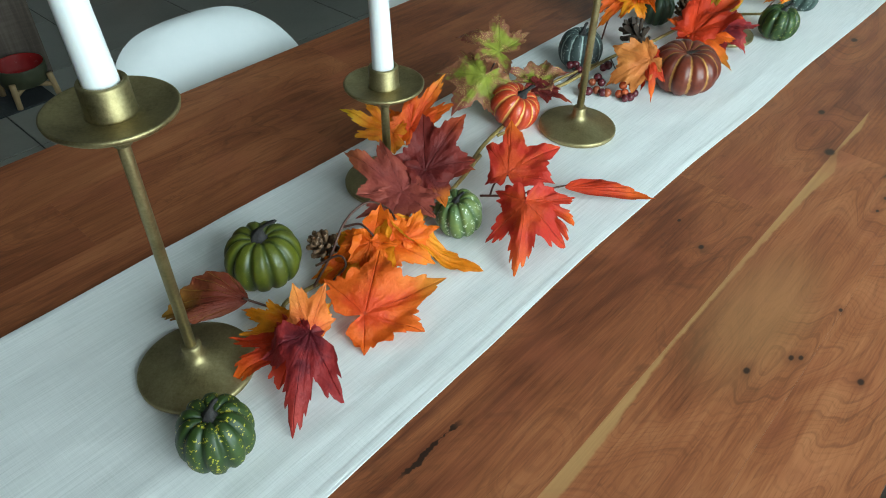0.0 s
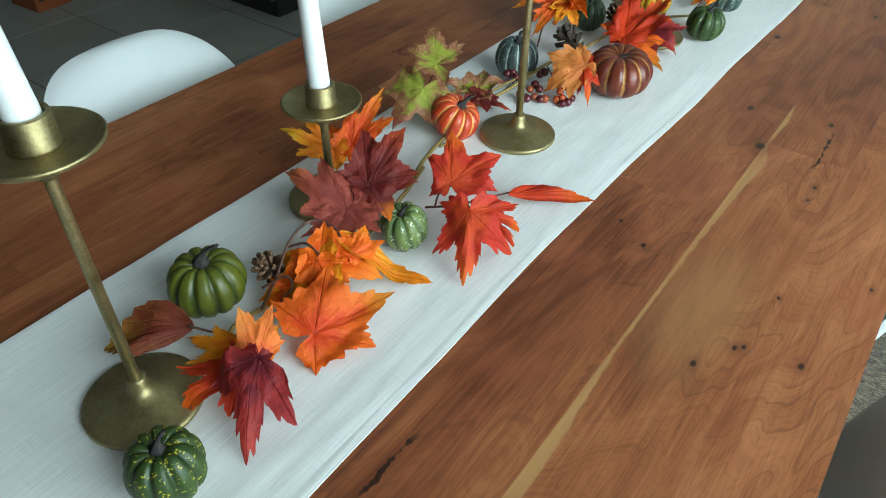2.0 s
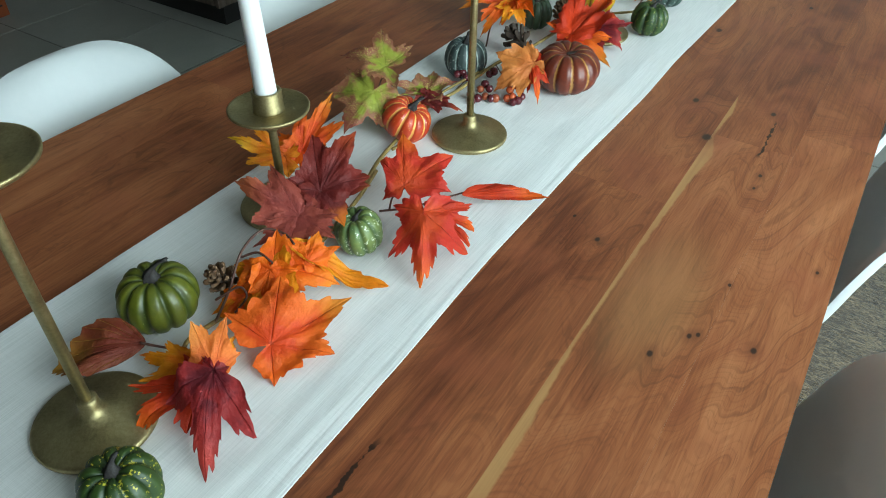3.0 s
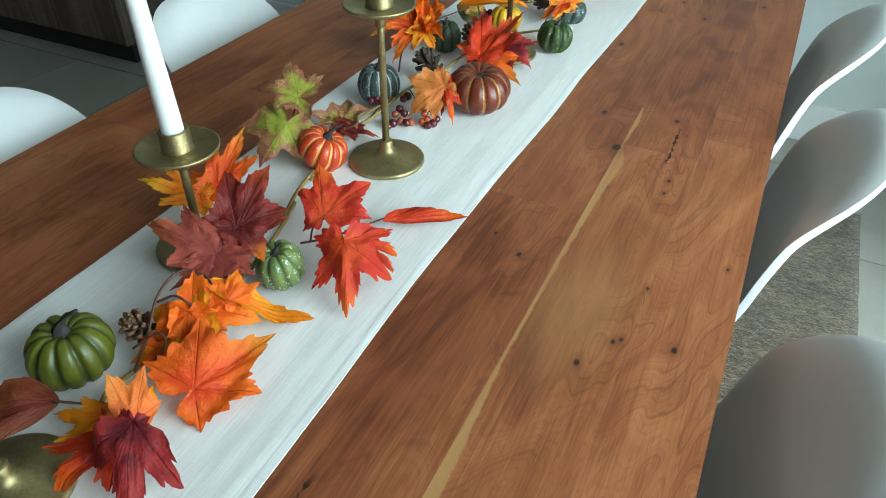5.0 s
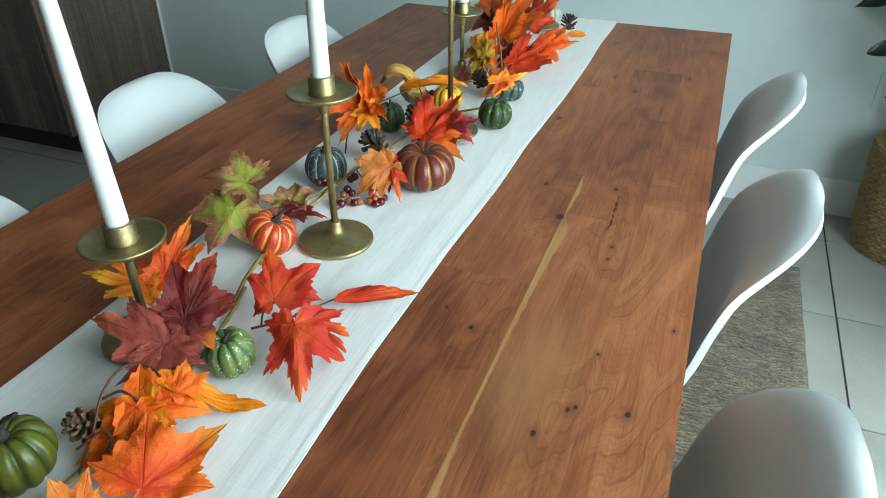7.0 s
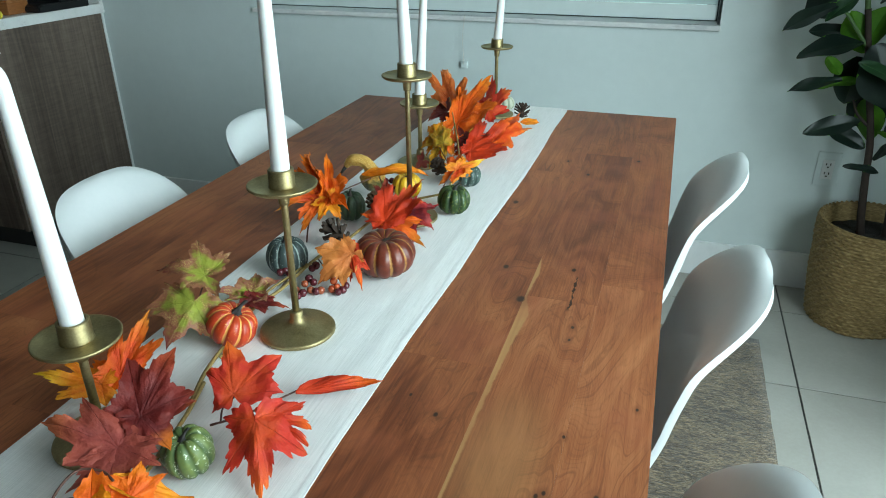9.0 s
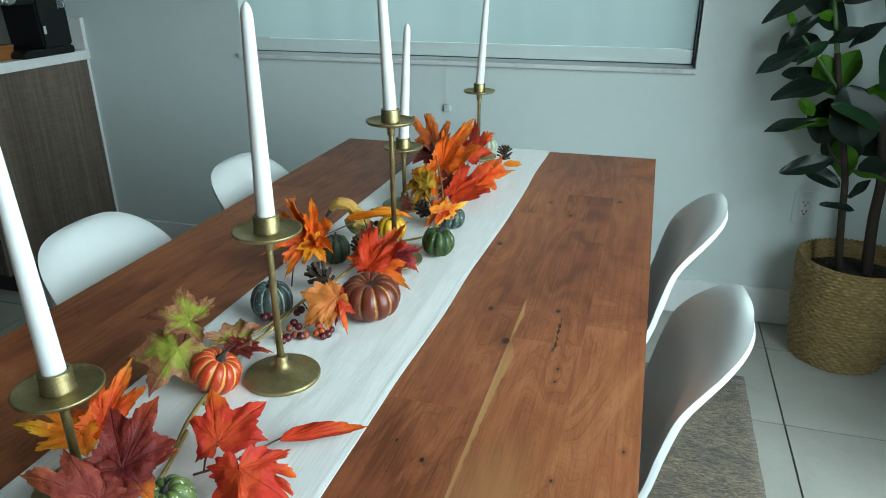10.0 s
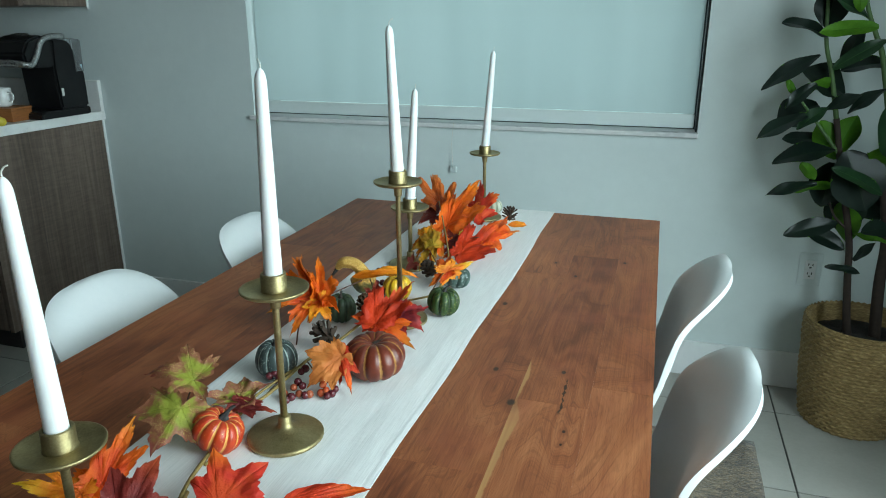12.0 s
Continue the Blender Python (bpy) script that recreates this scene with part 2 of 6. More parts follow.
M_CLOTH, M_TILE, M_BRASS, M_CAB = mat_cloth(), mat_tile(), mat_brass(), mat_cabinet()
M_GROUT = plain("dark_grout", (0.075, 0.07, 0.066), (0.12, 0.115, 0.105), 60, 0.9)
M_WALL = plain("pale_cool_wall_paint", (0.585, 0.65, 0.645), (0.645, 0.71, 0.705), 2.5, 0.62, bump=0.08, dist=0.0006)
M_TRIM = plain("satin_white_trim", (0.72, 0.74, 0.74), (0.80, 0.81, 0.81), 6, 0.38)
# kept dark so the unseen walls throw back less bounced light
M_FAR = plain("bounce_cutting_greige", (0.20, 0.20, 0.19), (0.26, 0.255, 0.245), 2, 0.7)
M_CEIL = plain("ceiling_white", (0.74, 0.74, 0.73), (0.80, 0.80, 0.79), 2, 0.8)
M_SHELL = plain("white_polypropylene", (0.71, 0.73, 0.73), (0.76, 0.77, 0.77), 9, 0.42, bump=0.03, dist=0.0003)
M_BLACK = plain("black_metal", (0.012, 0.012, 0.013), (0.022, 0.022, 0.022), 30, 0.42, 0.0)
M_BEECH = plain("pale_beech", (0.42, 0.27, 0.13), (0.56, 0.38, 0.20), 12, 0.5, stretch=(6, 6, 0.6), bump=0.1)
M_WAX = plain("white_wax", (0.74, 0.75, 0.74), (0.80, 0.80, 0.79), 25, 0.42, Subsurface_Weight=0.25, Subsurface_Radius=(0.01, 0.008, 0.006), Subsurface_Scale=0.6)
M_WICK = plain("cotton_wick", (0.55, 0.53, 0.48), (0.72, 0.70, 0.65), 200, 0.9)
M_QUARTZ = plain("white_quartz", (0.70, 0.70, 0.69), (0.80, 0.80, 0.79), 14, 0.3)
M_MARBLE = plain("white_marble", (0.55, 0.56, 0.57), (0.80, 0.80, 0.79), 5, 0.3, stretch=(1, 3, 3))
M_DARK = plain("dark_plinth", (0.015, 0.013, 0.013), (0.03, 0.026, 0.025), 8, 0.5)
M_GAP = plain("anodised_window_frame", (0.035, 0.045, 0.05), (0.06, 0.07, 0.075), 20, 0.45, 0.4)


def mat_blind():
    n = Nodes("teal_white_roller_fabric")
    p = n.node("NewGeometry").outputs["Position"]
    folds = n.noise(n.vmath("MULTIPLY", p, (4.0, 1.0, 0.5)), 1.0, 2.0)
    weave = n.noise(n.vmath("MULTIPLY", p, (900.0, 900.0, 900.0)), 1.0, 1.0)
    col = n.ramp(folds, (0.35, (0.50, 0.61, 0.61)), (0.65, (0.57, 0.68, 0.68)))
    n.bump(weave, 0.1, 0.0004)
    tr = n.node("BsdfTranslucent")
    n.put(tr.inputs[0], col)
    m = n.done(col, 0.9)
    mixer = n.node("MixShader")
    mixer.inputs[0].default_value = 0.45
    out = n.t.nodes["Material Output"]
    n.t.links.new(n.bsdf.outputs[0], mixer.inputs[1])
    n.t.links.new(tr.outputs[0], mixer.inputs[2])
    n.t.links.new(mixer.outputs[0], out.inputs[0])
    return m


def mat_rug():
    n = Nodes("grey_brown_pile")
    p = n.node("NewGeometry").outputs["Position"]
    rows = n.noise(n.vmath("MULTIPLY", p, (42.0, 170.0, 60.0)), 1.0, 4.0, 0.72, 1.2)
    tuft = n.noise(p, 420.0, 3.0, 0.7)
    shade = n.noise(p, 9.0, 2.0)
    f = n.math("ADD", n.math("ADD", n.math("MULTIPLY", rows, 0.6), n.math("MULTIPLY", tuft, 0.3)), n.math("MULTIPLY", shade, 0.12))
    col = n.ramp(f, (0.42, (0.016, 0.011, 0.007)), (0.51, (0.085, 0.055, 0.029)), (0.60, (0.30, 0.212, 0.120)))
    n.bump(f, 0.9, 0.006)
    return n.done(col, 0.95, Sheen_Weight=0.3)


def mat_glass():
    n = Nodes("clear_glass")
    return n.done((0.9, 0.97, 0.96), 0.02, Transmission_Weight=1.0, IOR=1.45)


M_BLIND, M_RUG, M_GLASS = mat_blind(), mat_rug(), mat_glass()


# ---- building helpers ----
def thing(name, at=(0, 0, 0), turn=0.0, **tags):
    ob = new(name)
    ob.empty_display_size = 0.02
    ob.matrix_world = pose(*at, 0, 0, turn)
    tagged(ob, **tags)
    return ob


def part(name, bm, material, parent=None, label="", smooth=True):
    me = bpy.data.meshes.new(name)
    bm.normal_update()
    bm.to_mesh(me)
    bm.free()
    if smooth:
        me.shade_smooth()
    me.materials.append(material)
    ob = new(name, me)
    ob.parent = parent
    if label:
        ob["label"] = label
    return ob


def structure(name, bm, material, smooth=False, label="", category=""):
    return tagged(part(name, bm, material, None, label, smooth), kind="structure", category=category)


def box(bm, x0, x1, y0, y1, z0, z1, bevel=0.0):
    b = bmesh.new()
    bmesh.ops.create_cube(b, size=1)
    bmesh.ops.transform(b, matrix=Matrix.Translation(((x0 + x1) / 2, (y0 + y1) / 2, (z0 + z1) / 2)) @ Matrix.Diagonal((x1 - x0, y1 - y0, z1 - z0, 1)), verts=b.verts)
    if bevel:
        bmesh.ops.bevel(b, geom=b.edges[:], offset=bevel, segments=2, affect="EDGES", profile=0.6)
    merge(bm, b)
    return bm


def merge(bm, b, m=None):
    if m is not None:
        bmesh.ops.transform(b, matrix=m, verts=b.verts)
    me = bpy.data.meshes.new("tmp")
    b.to_mesh(me)
    b.free()
    bm.from_mesh(me)
    bpy.data.meshes.remove(me)


def boxed(*a, bevel=0.0):
    return box(bmesh.new(), *a, bevel=bevel)


def lathe(profile, n=48, bm=None):
    """A body turned round z from (radius, height) pairs."""
    bm = bm or bmesh.new()
    rings = []
    for r, z in profile:
        if r < 1e-6:
            rings.append([bm.verts.new((0, 0, z))])
        else:
            rings.append([bm.verts.new((r * math.cos(2 * math.pi * i / n), r * math.sin(2 * math.pi * i / n), z)) for i in range(n)])
    for a, b in zip(rings, rings[1:]):
        for i in range(n):
            j = (i + 1) % n
            f = [a[i % len(a)], a[j % len(a)], b[j % len(b)], b[i % len(b)]]
            f = list(dict.fromkeys(f))
            if len(f) > 2:
                bm.faces.new(f)
    return bm


def tube(points, radius, sides=7, bm=None, end=None):
    """A round rod through points, with its radius going from radius to end."""
    bm = bm or bmesh.new()
    pts = [Vector(p) for p in points]
    end = radius if end is None else end
    last, ring = None, None
    for i, p in enumerate(pts):
        d = (pts[min(i + 1, len(pts) - 1)] - pts[max(i - 1, 0)]).normalized()
        if last is None:
            side = d.orthogonal().normalized()
        else:
            side = (last - d * last.dot(d)).normalized()
        last = side
        up = d.cross(side)
        r = radius + (end - radius) * i / max(1, len(pts) - 1)
        now = [bm.verts.new(p + (side * math.cos(a) + up * math.sin(a)) * r) for a in (2 * math.pi * k / sides for k in range(sides))]
        if ring:
            for k in range(sides):
                bm.faces.new((ring[k], ring[(k + 1) % sides], now[(k + 1) % sides], now[k]))
        else:
            bm.faces.new(now[::-1])
        ring = now
    bm.faces.new(ring)
    return bm


def glide(points, steps=6):
    """A smooth line through points."""
    p = [Vector(q) for q in points]
    p = [p[0] * 2 - p[1], *p, p[-1] * 2 - p[-2]]
    out = []
    for i in range(1, len(p) - 2):
        for k in range(steps):
            t = k / steps
            a, b, c, d = p[i - 1:i + 3]
            out.append(0.5 * ((2 * b) + (c - a) * t + (2 * a - 5 * b + 4 * c - d) * t * t + (3 * b - a - 3 * c + d) * t ** 3))
    return out + [p[-2]]


# ---- the room ----
WALL_Y, FLOOR_Z, TOP_Z = 3.6, 0.0, 0.75
XL, XR, YB, HIGH = -4.4, 2.1, -2.2, 2.7

floor = structure("floor", boxed(XL - 0.15, XR + 0.15, YB - 0.15, WALL_Y + 0.15, -0.12, -0.004), M_GROUT, label="large grey-beige floor tiles with dark grout lines", category="floor")
structure("ceiling", boxed(XL - 0.15, XR + 0.15, YB - 0.15, WALL_Y + 0.15, HIGH, HIGH + 0.1), M_CEIL)
# unseen closing walls, coloured dark to hold down the fill light
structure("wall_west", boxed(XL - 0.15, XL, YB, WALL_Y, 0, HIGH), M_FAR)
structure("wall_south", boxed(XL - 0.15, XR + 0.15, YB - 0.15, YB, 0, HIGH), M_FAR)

WX0, WX1, WZ0, WZ1 = -1.134, 0.603, 0.915, 2.15
bm = bmesh.new()
for b in ((XL - 0.15, WX0, WALL_Y, WALL_Y + 0.15, 0, HIGH), (WX1, XR + 0.15, WALL_Y, WALL_Y + 0.15, 0, HIGH),
          (WX0, WX1, WALL_Y, WALL_Y + 0.15, 0, WZ0 - 0.02), (WX0, WX1, WALL_Y, WALL_Y + 0.15, WZ1, HIGH)):
    box(bm, *b)
structure("wall_north", bm, M_WALL, label="pale grey-white painted wall around a shaded window", category="wall")
# the block from x 1.50 is unseen, added to shade the plant corner
bm = bmesh.new()
for b in ((XR, XR + 0.15, YB, -0.75, 0, HIGH), (XR, XR + 0.15, 2.25, WALL_Y, 0, HIGH), (1.50, XR, 2.47, WALL_Y, 0, HIGH), (XR, XR + 0.15, -0.75, 2.25, 2.25, HIGH)):
    box(bm, *b)
structure("wall_east", bm, M_WALL)

# baseboards stop at the cabinet
bm = bmesh.new()
box(bm, -1.885, 1.50, WALL_Y - 0.014, WALL_Y, 0, 0.138, 0.003)
structure("baseboard", bm, M_TRIM)

# the window with its roller blind
win = thing("window_1", (0, 0, 0), label="wide window behind a closed pale teal roller blind", category="window")
win["kind"] = "structure"
bm = bmesh.new()
for b in ((WX0, WX0 + 0.03, WALL_Y + 0.09, WALL_Y + 0.14, WZ0, WZ1), (WX1 - 0.03, WX1, WALL_Y + 0.09, WALL_Y + 0.14, WZ0, WZ1),
          (WX0, WX1, WALL_Y + 0.09, WALL_Y + 0.14, WZ0, WZ0 + 0.03), (WX0, WX1, WALL_Y + 0.09, WALL_Y + 0.14, WZ1 - 0.03, WZ1)):
    box(bm, *b, bevel=0.002)
part("window_frame", bm, M_GAP, win, smooth=False)
part("window_sill", boxed(WX0 - 0.015, WX1 + 0.004, WALL_Y - 0.018, WALL_Y + 0.1, WZ0 - 0.017, WZ0, bevel=0.003), M_MARBLE, win, "thin white veined marble sill", False)
pane = part("pane", boxed(WX0 + 0.03, WX1 - 0.03, WALL_Y + 0.112, WALL_Y + 0.118, WZ0 + 0.03, WZ1 - 0.03), M_GLASS, win, smooth=False)
pane.visible_shadow = False
part("reveal_strip", boxed(WX1 - 0.007, WX1 - 0.002, WALL_Y + 0.012, WALL_Y + 0.09, WZ0, WZ1), M_GAP, win, smooth=False)

blind = thing("roller_blind", (0, WALL_Y + 0.035, 0), label="pale teal translucent roller blind pulled down over the window", category="blind")
bm = bmesh.new()
cols, rows_ = 60, 12
vs = [[bm.verts.new((WX0 + 0.016 + (WX1 - 0.014 - WX0 - 0.016) * i / cols, 0.003 * math.sin(i * 0.9) * 0.4 + 0.002 * noise.noise((i * 0.12, j * 0.3, 2)), 0.975 + (WZ1 - 0.975) * j / rows_)) for i in range(cols + 1)] for j in range(rows_ + 1)]
for j in range(rows_):
    for i in range(cols):
        bm.faces.new((vs[j][i], vs[j][i + 1], vs[j + 1][i + 1], vs[j + 1][i]))
part("fabric", bm, M_BLIND, blind)
part("hem_bar", boxed(WX0 + 0.014, WX1 - 0.012, -0.006, 0.006, 0.9255, 0.974, bevel=0.004), M_WALL, blind, "white fabric-covered hem bar", False)
part("roller", lathe([(0, -0.85), (0.022, -0.85), (0.022, 0.85), (0, 0.85)], 20), M_TRIM, blind).matrix_local = pose((WX0 + WX1) / 2, 0, 2.1, 0, 90, 0)
cord = thing("blind_cord", (-0.271, WALL_Y, 0), label="thin white blind cord with a clear wall cleat", category="cord")
part("cord_line", tube(glide([(0.004, -0.02, 0.92), (-0.003, -0.022, 0.84), (0.0, -0.012, 0.74)]), 0.0011, 5), M_WICK, cord)
part("cleat", boxed(-0.014, 0.013, -0.012, 0, 0.726, 0.752, bevel=0.004), M_WALL, cord, "small pale plastic cleat", False)

# the glazed door that lets the light in
door = thing("glass_door", (XR + 0.05, 0.75, 0), label="wide white-framed sliding glass door", category="door")
door["kind"] = "structure"
bm = bmesh.new()
for b in ((-0.03, 0.03, -1.5, -1.43, 0, 2.25), (-0.03, 0.03, 1.43, 1.5, 0, 2.25), (-0.03, 0.03, -0.035, 0.035, 0, 2.25), (-0.03, 0.03, -1.5, 1.5, 2.18, 2.25), (-0.03, 0.03, -1.5, 1.5, 0, 0.07)):
    box(bm, *b, bevel=0.003)
part("door_frame", bm, M_TRIM, door, smooth=False)
for y0, y1 in ((-1.43, -0.035), (0.035, 1.43)):
    g = part("pane", boxed(-0.004, 0.004, y0, y1, 0.07, 2.18), M_GLASS, door, smooth=False)
    g.visible_shadow = False

# double socket on the far wall
outlet = thing("wall_socket", (1.022, WALL_Y, 0.459), label="white double wall socket plate above the baseboard", category="socket")
part("plate", boxed(-0.037, 0.037, -0.006, 0, -0.06, 0.06, bevel=0.003), M_WALL, outlet, smooth=False)
part("socket_face", boxed(-0.018, 0.018, -0.009, -0.005, -0.034, 0.034, bevel=0.002), M_SHELL, outlet, smooth=False)
for dz in (0.016, -0.016):
    for dx, w, hh in ((-0.007, 0.0016, 0.008), (0.006, 0.0016, 0.008)):
        part("slot", boxed(dx - w, dx + w, -0.0098, -0.0088, dz - hh / 2 + 0.003, dz + hh / 2 + 0.003), M_BLACK, outlet, smooth=False)
    part("slot", boxed(-0.0035, 0.0025, -0.0098, -0.0088, dz - 0.01, dz - 0.005), M_BLACK, outlet, smooth=False)

# rug under the table
bm = bmesh.new()
nx, ny = 40, 60
rx0, rx1, ry0, ry1 = -0.76, 0.852, 0.35, 3.157
grid = [[bm.verts.new((rx0 + (rx1 - rx0) * i / nx + 0.004 * noise.noise((j * 0.7, i, 4)) * (i in (0, nx)), ry0 + (ry1 - ry0) * j / ny + 0.004 * noise.noise((i * 0.7, j, 9)) * (j in (0, ny)), 0.011 + 0.0025 * noise.noise((i * 0.6, j * 0.9, 1)))) for i in range(nx + 1)] for j in range(ny + 1)]
for j in range(ny):
    for i in range(nx):
        bm.faces.new((grid[j][i], grid[j][i + 1], grid[j + 1][i + 1], grid[j + 1][i]))
r = bmesh.ops.extrude_face_region(bm, geom=bm.faces[:])
for v in r["geom"]:
    if isinstance(v, bmesh.types.BMVert):
        v.co.z = 0.001
bmesh.ops.recalc_face_normals(bm, faces=bm.faces[:])
tagged(part("rug", bm, M_RUG), label="grey-brown ribbed low-pile rug under the dining table", category="rug")

# ---- kitchen units at the left ----
CX, CY0 = -1.905, 2.965
unit = thing("base_cabinet", (CX, 0, 0), label="walnut-laminate base cabinet with a dark plinth", category="cabinet")
part("end_panel", boxed(-0.02, 0, CY0, WALL_Y - 0.012, 0.1, 0.868, bevel=0.0015), M_CAB, unit, smooth=False)
part("body", boxed(-1.9, -0.021, CY0 + 0.022, WALL_Y - 0.012, 0.1, 0.868), M_CAB, unit, smooth=False)
for i in range(3):
    d = part("cabinet_door", boxed(-0.026 - 0.6 * (i + 1), -0.03 - 0.6 * i, CY0, CY0 + 0.02, 0.105, 0.86, bevel=0.002), M_CAB, unit, smooth=False)
part("plinth", boxed(-1.9, -0.045, CY0 + 0.06, WALL_Y - 0.012, 0, 0.1), M_DARK, unit, smooth=False)
part("wall_trim", boxed(-0.012, 0.004, WALL_Y - 0.012, WALL_Y - 0.001, 0.0, 0.868), M_TRIM, unit, "thin white scribe strip", False)
top = thing("countertop", (CX, 0, 0), label="white quartz countertop with a short upstand", category="countertop")
part("slab", boxed(-1.9, 0.014, CY0 - 0.02, WALL_Y - 0.001, 0.869, 0.908, bevel=0.003), M_QUARTZ, top, smooth=False)
part("upstand", boxed(-1.9, 0.012, WALL_Y - 0.021, WALL_Y - 0.001, 0.908, 1.04, bevel=0.002), M_QUARTZ, top, smooth=False)
upper = thing("wall_cabinet", (CX + 0.006, 0, 0), label="walnut-laminate wall cabinet above the countertop", category="cabinet")
part("body", boxed(-1.9, 0, WALL_Y - 0.33, WALL_Y - 0.001, 1.345, 2.1, bevel=0.0015), M_CAB, upper, smooth=False)
part("wall_trim", boxed(0.0005, 0.004, WALL_Y - 0.012, WALL_Y - 0.001, 1.335, 2.1), M_TRIM, upper, "thin white scribe strip", False)
for i in range(3):
    part("cabinet_door", boxed(-0.6 * (i + 1) + 0.004, -0.6 * i, WALL_Y - 0.352, WALL_Y - 0.331, 1.34, 2.1, bevel=0.002), M_CAB, upper, smooth=False)
island = thing("kitchen_island", (-2.2, 0, 0), label="walnut-laminate kitchen island with a white top", category="island")
part("side_panel", boxed(-0.02, 0, 0.2, 1.84, 0.0, 0.868, bevel=0.0015), M_CAB, island, smooth=False)
part("body", boxed(-0.8, -0.021, 0.22, 1.82, 0.0, 0.868), M_CAB, island, smooth=False)
part("top", boxed(-0.84, 0.03, 0.18, 1.87, 0.869, 0.908, bevel=0.003), M_QUARTZ, island, smooth=False)

# ---- the dining table ----
TX0, TX1, TY0, TY1 = -0.414, 0.5, 0.86, 3.0
table = thing("dining_table", (0, 0, 0), label="long solid acacia dining table with visible staves and knots", category="table")
part("core", boxed(TX0 + 0.003, TX1 - 0.003, TY0 + 0.003, TY1 - 0.003, TOP_Z - 0.034, TOP_Z - 0.004), M_GLUE, table, smooth=False)
for lx in (TX0 + 0.1, TX1 - 0.1):
    for ly in (TY0 + 0.2, TY1 - 0.2):
        part("leg", boxed(lx - 0.035, lx + 0.035, ly - 0.035, ly + 0.035, 0.013, TOP_Z - 0.034, bevel=0.004), M_BLACK, table, smooth=False)
STAVES = {(-0.414, -0.303): (1.655, 2.5), (-0.303, -0.2): (1.2, 1.96, 2.72), (-0.2, -0.1): (1.5, 2.46), (-0.1, 0.0): (1.3, 2.2), (0.0, 0.1): (1.7, 2.5),
          (0.1, 0.188): (1.4, 2.1, 2.8), (0.188, 0.3088): (1.735, 2.47), (0.3088, 0.412): (1.125, 1.925, 2.62), (0.412, 0.5): (1.05, 1.99, 2.75)}
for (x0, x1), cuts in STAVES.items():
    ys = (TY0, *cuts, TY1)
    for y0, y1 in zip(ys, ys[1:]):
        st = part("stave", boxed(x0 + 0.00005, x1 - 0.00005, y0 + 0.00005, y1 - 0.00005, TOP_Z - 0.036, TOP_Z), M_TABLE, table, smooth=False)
        # random board tone, plus light falloff painted in: left darker, near right lighter
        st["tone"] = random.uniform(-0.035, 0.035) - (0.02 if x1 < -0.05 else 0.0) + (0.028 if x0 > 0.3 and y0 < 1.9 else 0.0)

# ---- the table runner ----
RL, RR = -0.138, 0.196


def runner_point(s, x_of, lift_by=0.0):
    """A point of the cloth at a length along it; x_of picks the place between its two edges."""
    left = RL + 0.004 * noise.noise((s * 2.2, 1.7, 0))
    right = RR - 0.008 * math.exp(-((s - 0.70) / 0.35) ** 2) + 0.009 * max(0, min(1, (s - 1.25) / 0.3)) + 0.003 * noise.noise((s * 5, 9.1, 0))
    x, y = x_of(left, right), TY0 + s
    # lengthwise creases, strongest beside the hem nearest the light
    e = (right - x)
    fade = 0.55 + 0.6 * noise.noise((s * 1.7, 5, 0))
    lift = 0.0006 * math.exp(-((e - 0.040 - 0.006 * noise.noise((s * 2.5, 0, 3))) / 0.0075) ** 2) * fade
    lift += 0.0003 * math.exp(-((e - 0.023 - 0.004 * noise.noise((s * 3.1, 2, 3))) / 0.006) ** 2) * (0.6 + 0.7 * noise.noise((s * 3, 8, 0)))
    lift += 0.0010 * noise.noise((x * 22, s * 3.2, 0.5)) + 0.0006 * noise.noise((x * 60, s * 14, 4)) + 0.0005 * noise.noise((x * 30 - s * 20, s * 9, 7))
    z = TOP_Z + 0.0026 + max(0, lift + 0.0006) + lift_by
    over, under = y - (TY1 + 0.004), (TY0 - 0.004) - y
    if over > 0:
        y, z = TY1 + 0.004 + 0.006 * min(1, over / 0.02) + 0.004 * noise.noise((x * 9, over * 3, 2)) ** 2 + lift_by, z - over
    if under > 0:
        y, z = TY0 - 0.01 - lift_by, z - under
    return (x, y, z)


def cloth_sheet(name, places, parent, lifts, thick, label=""):
    bm = bmesh.new()
    n_v, length = 380, (TY1 - TY0) + 0.5
    rows = [[bm.verts.new(runner_point(-0.25 + length * j / n_v, at, up)) for at, up in zip(places, lifts)] for j in range(n_v + 1)]
    for a, b in zip(rows, rows[1:]):
        for i in range(len(places) - 1):
            bm.faces.new((a[i], a[i + 1], b[i + 1], b[i]))
    ob = part(name, bm, M_CLOTH, parent, label)
    md = ob.modifiers.new("thickness", "SOLIDIFY")
    md.thickness, md.offset = thick, -1
    return ob


def runner():
    ob = thing("table_runner", (0, 0, 0), label="white woven cotton table runner with soft creases", category="table runner")
    us = (0.0, 0.0015, *((k + 1) / 84 for k in range(1, 82)), 0.9985, 1.0)
    cloth_sheet("cloth", [lambda l, r, u=u: l + (r - l) * u for u in us], ob, [0.0] * len(us), 0.0011)
    cloth_sheet("hem", [lambda l, r, d=d: r - d for d in (0.0125, 0.0095, 0.0065, 0.0035, 0.0012)], ob, (-0.0006, 0.00008, 0.0001, 0.0001, -0.0002), 0.0003, "folded and stitched edge")
    cloth_sheet("hem", [lambda l, r, d=d: l + d for d in (0.0012, 0.0035, 0.0065, 0.0095, 0.0125)], ob, (-0.0002, 0.0001, 0.0001, 0.00008, -0.0006), 0.0003, "folded and stitched edge")
    return ob


runner()
CLOTH_Z = TOP_Z + 0.0042


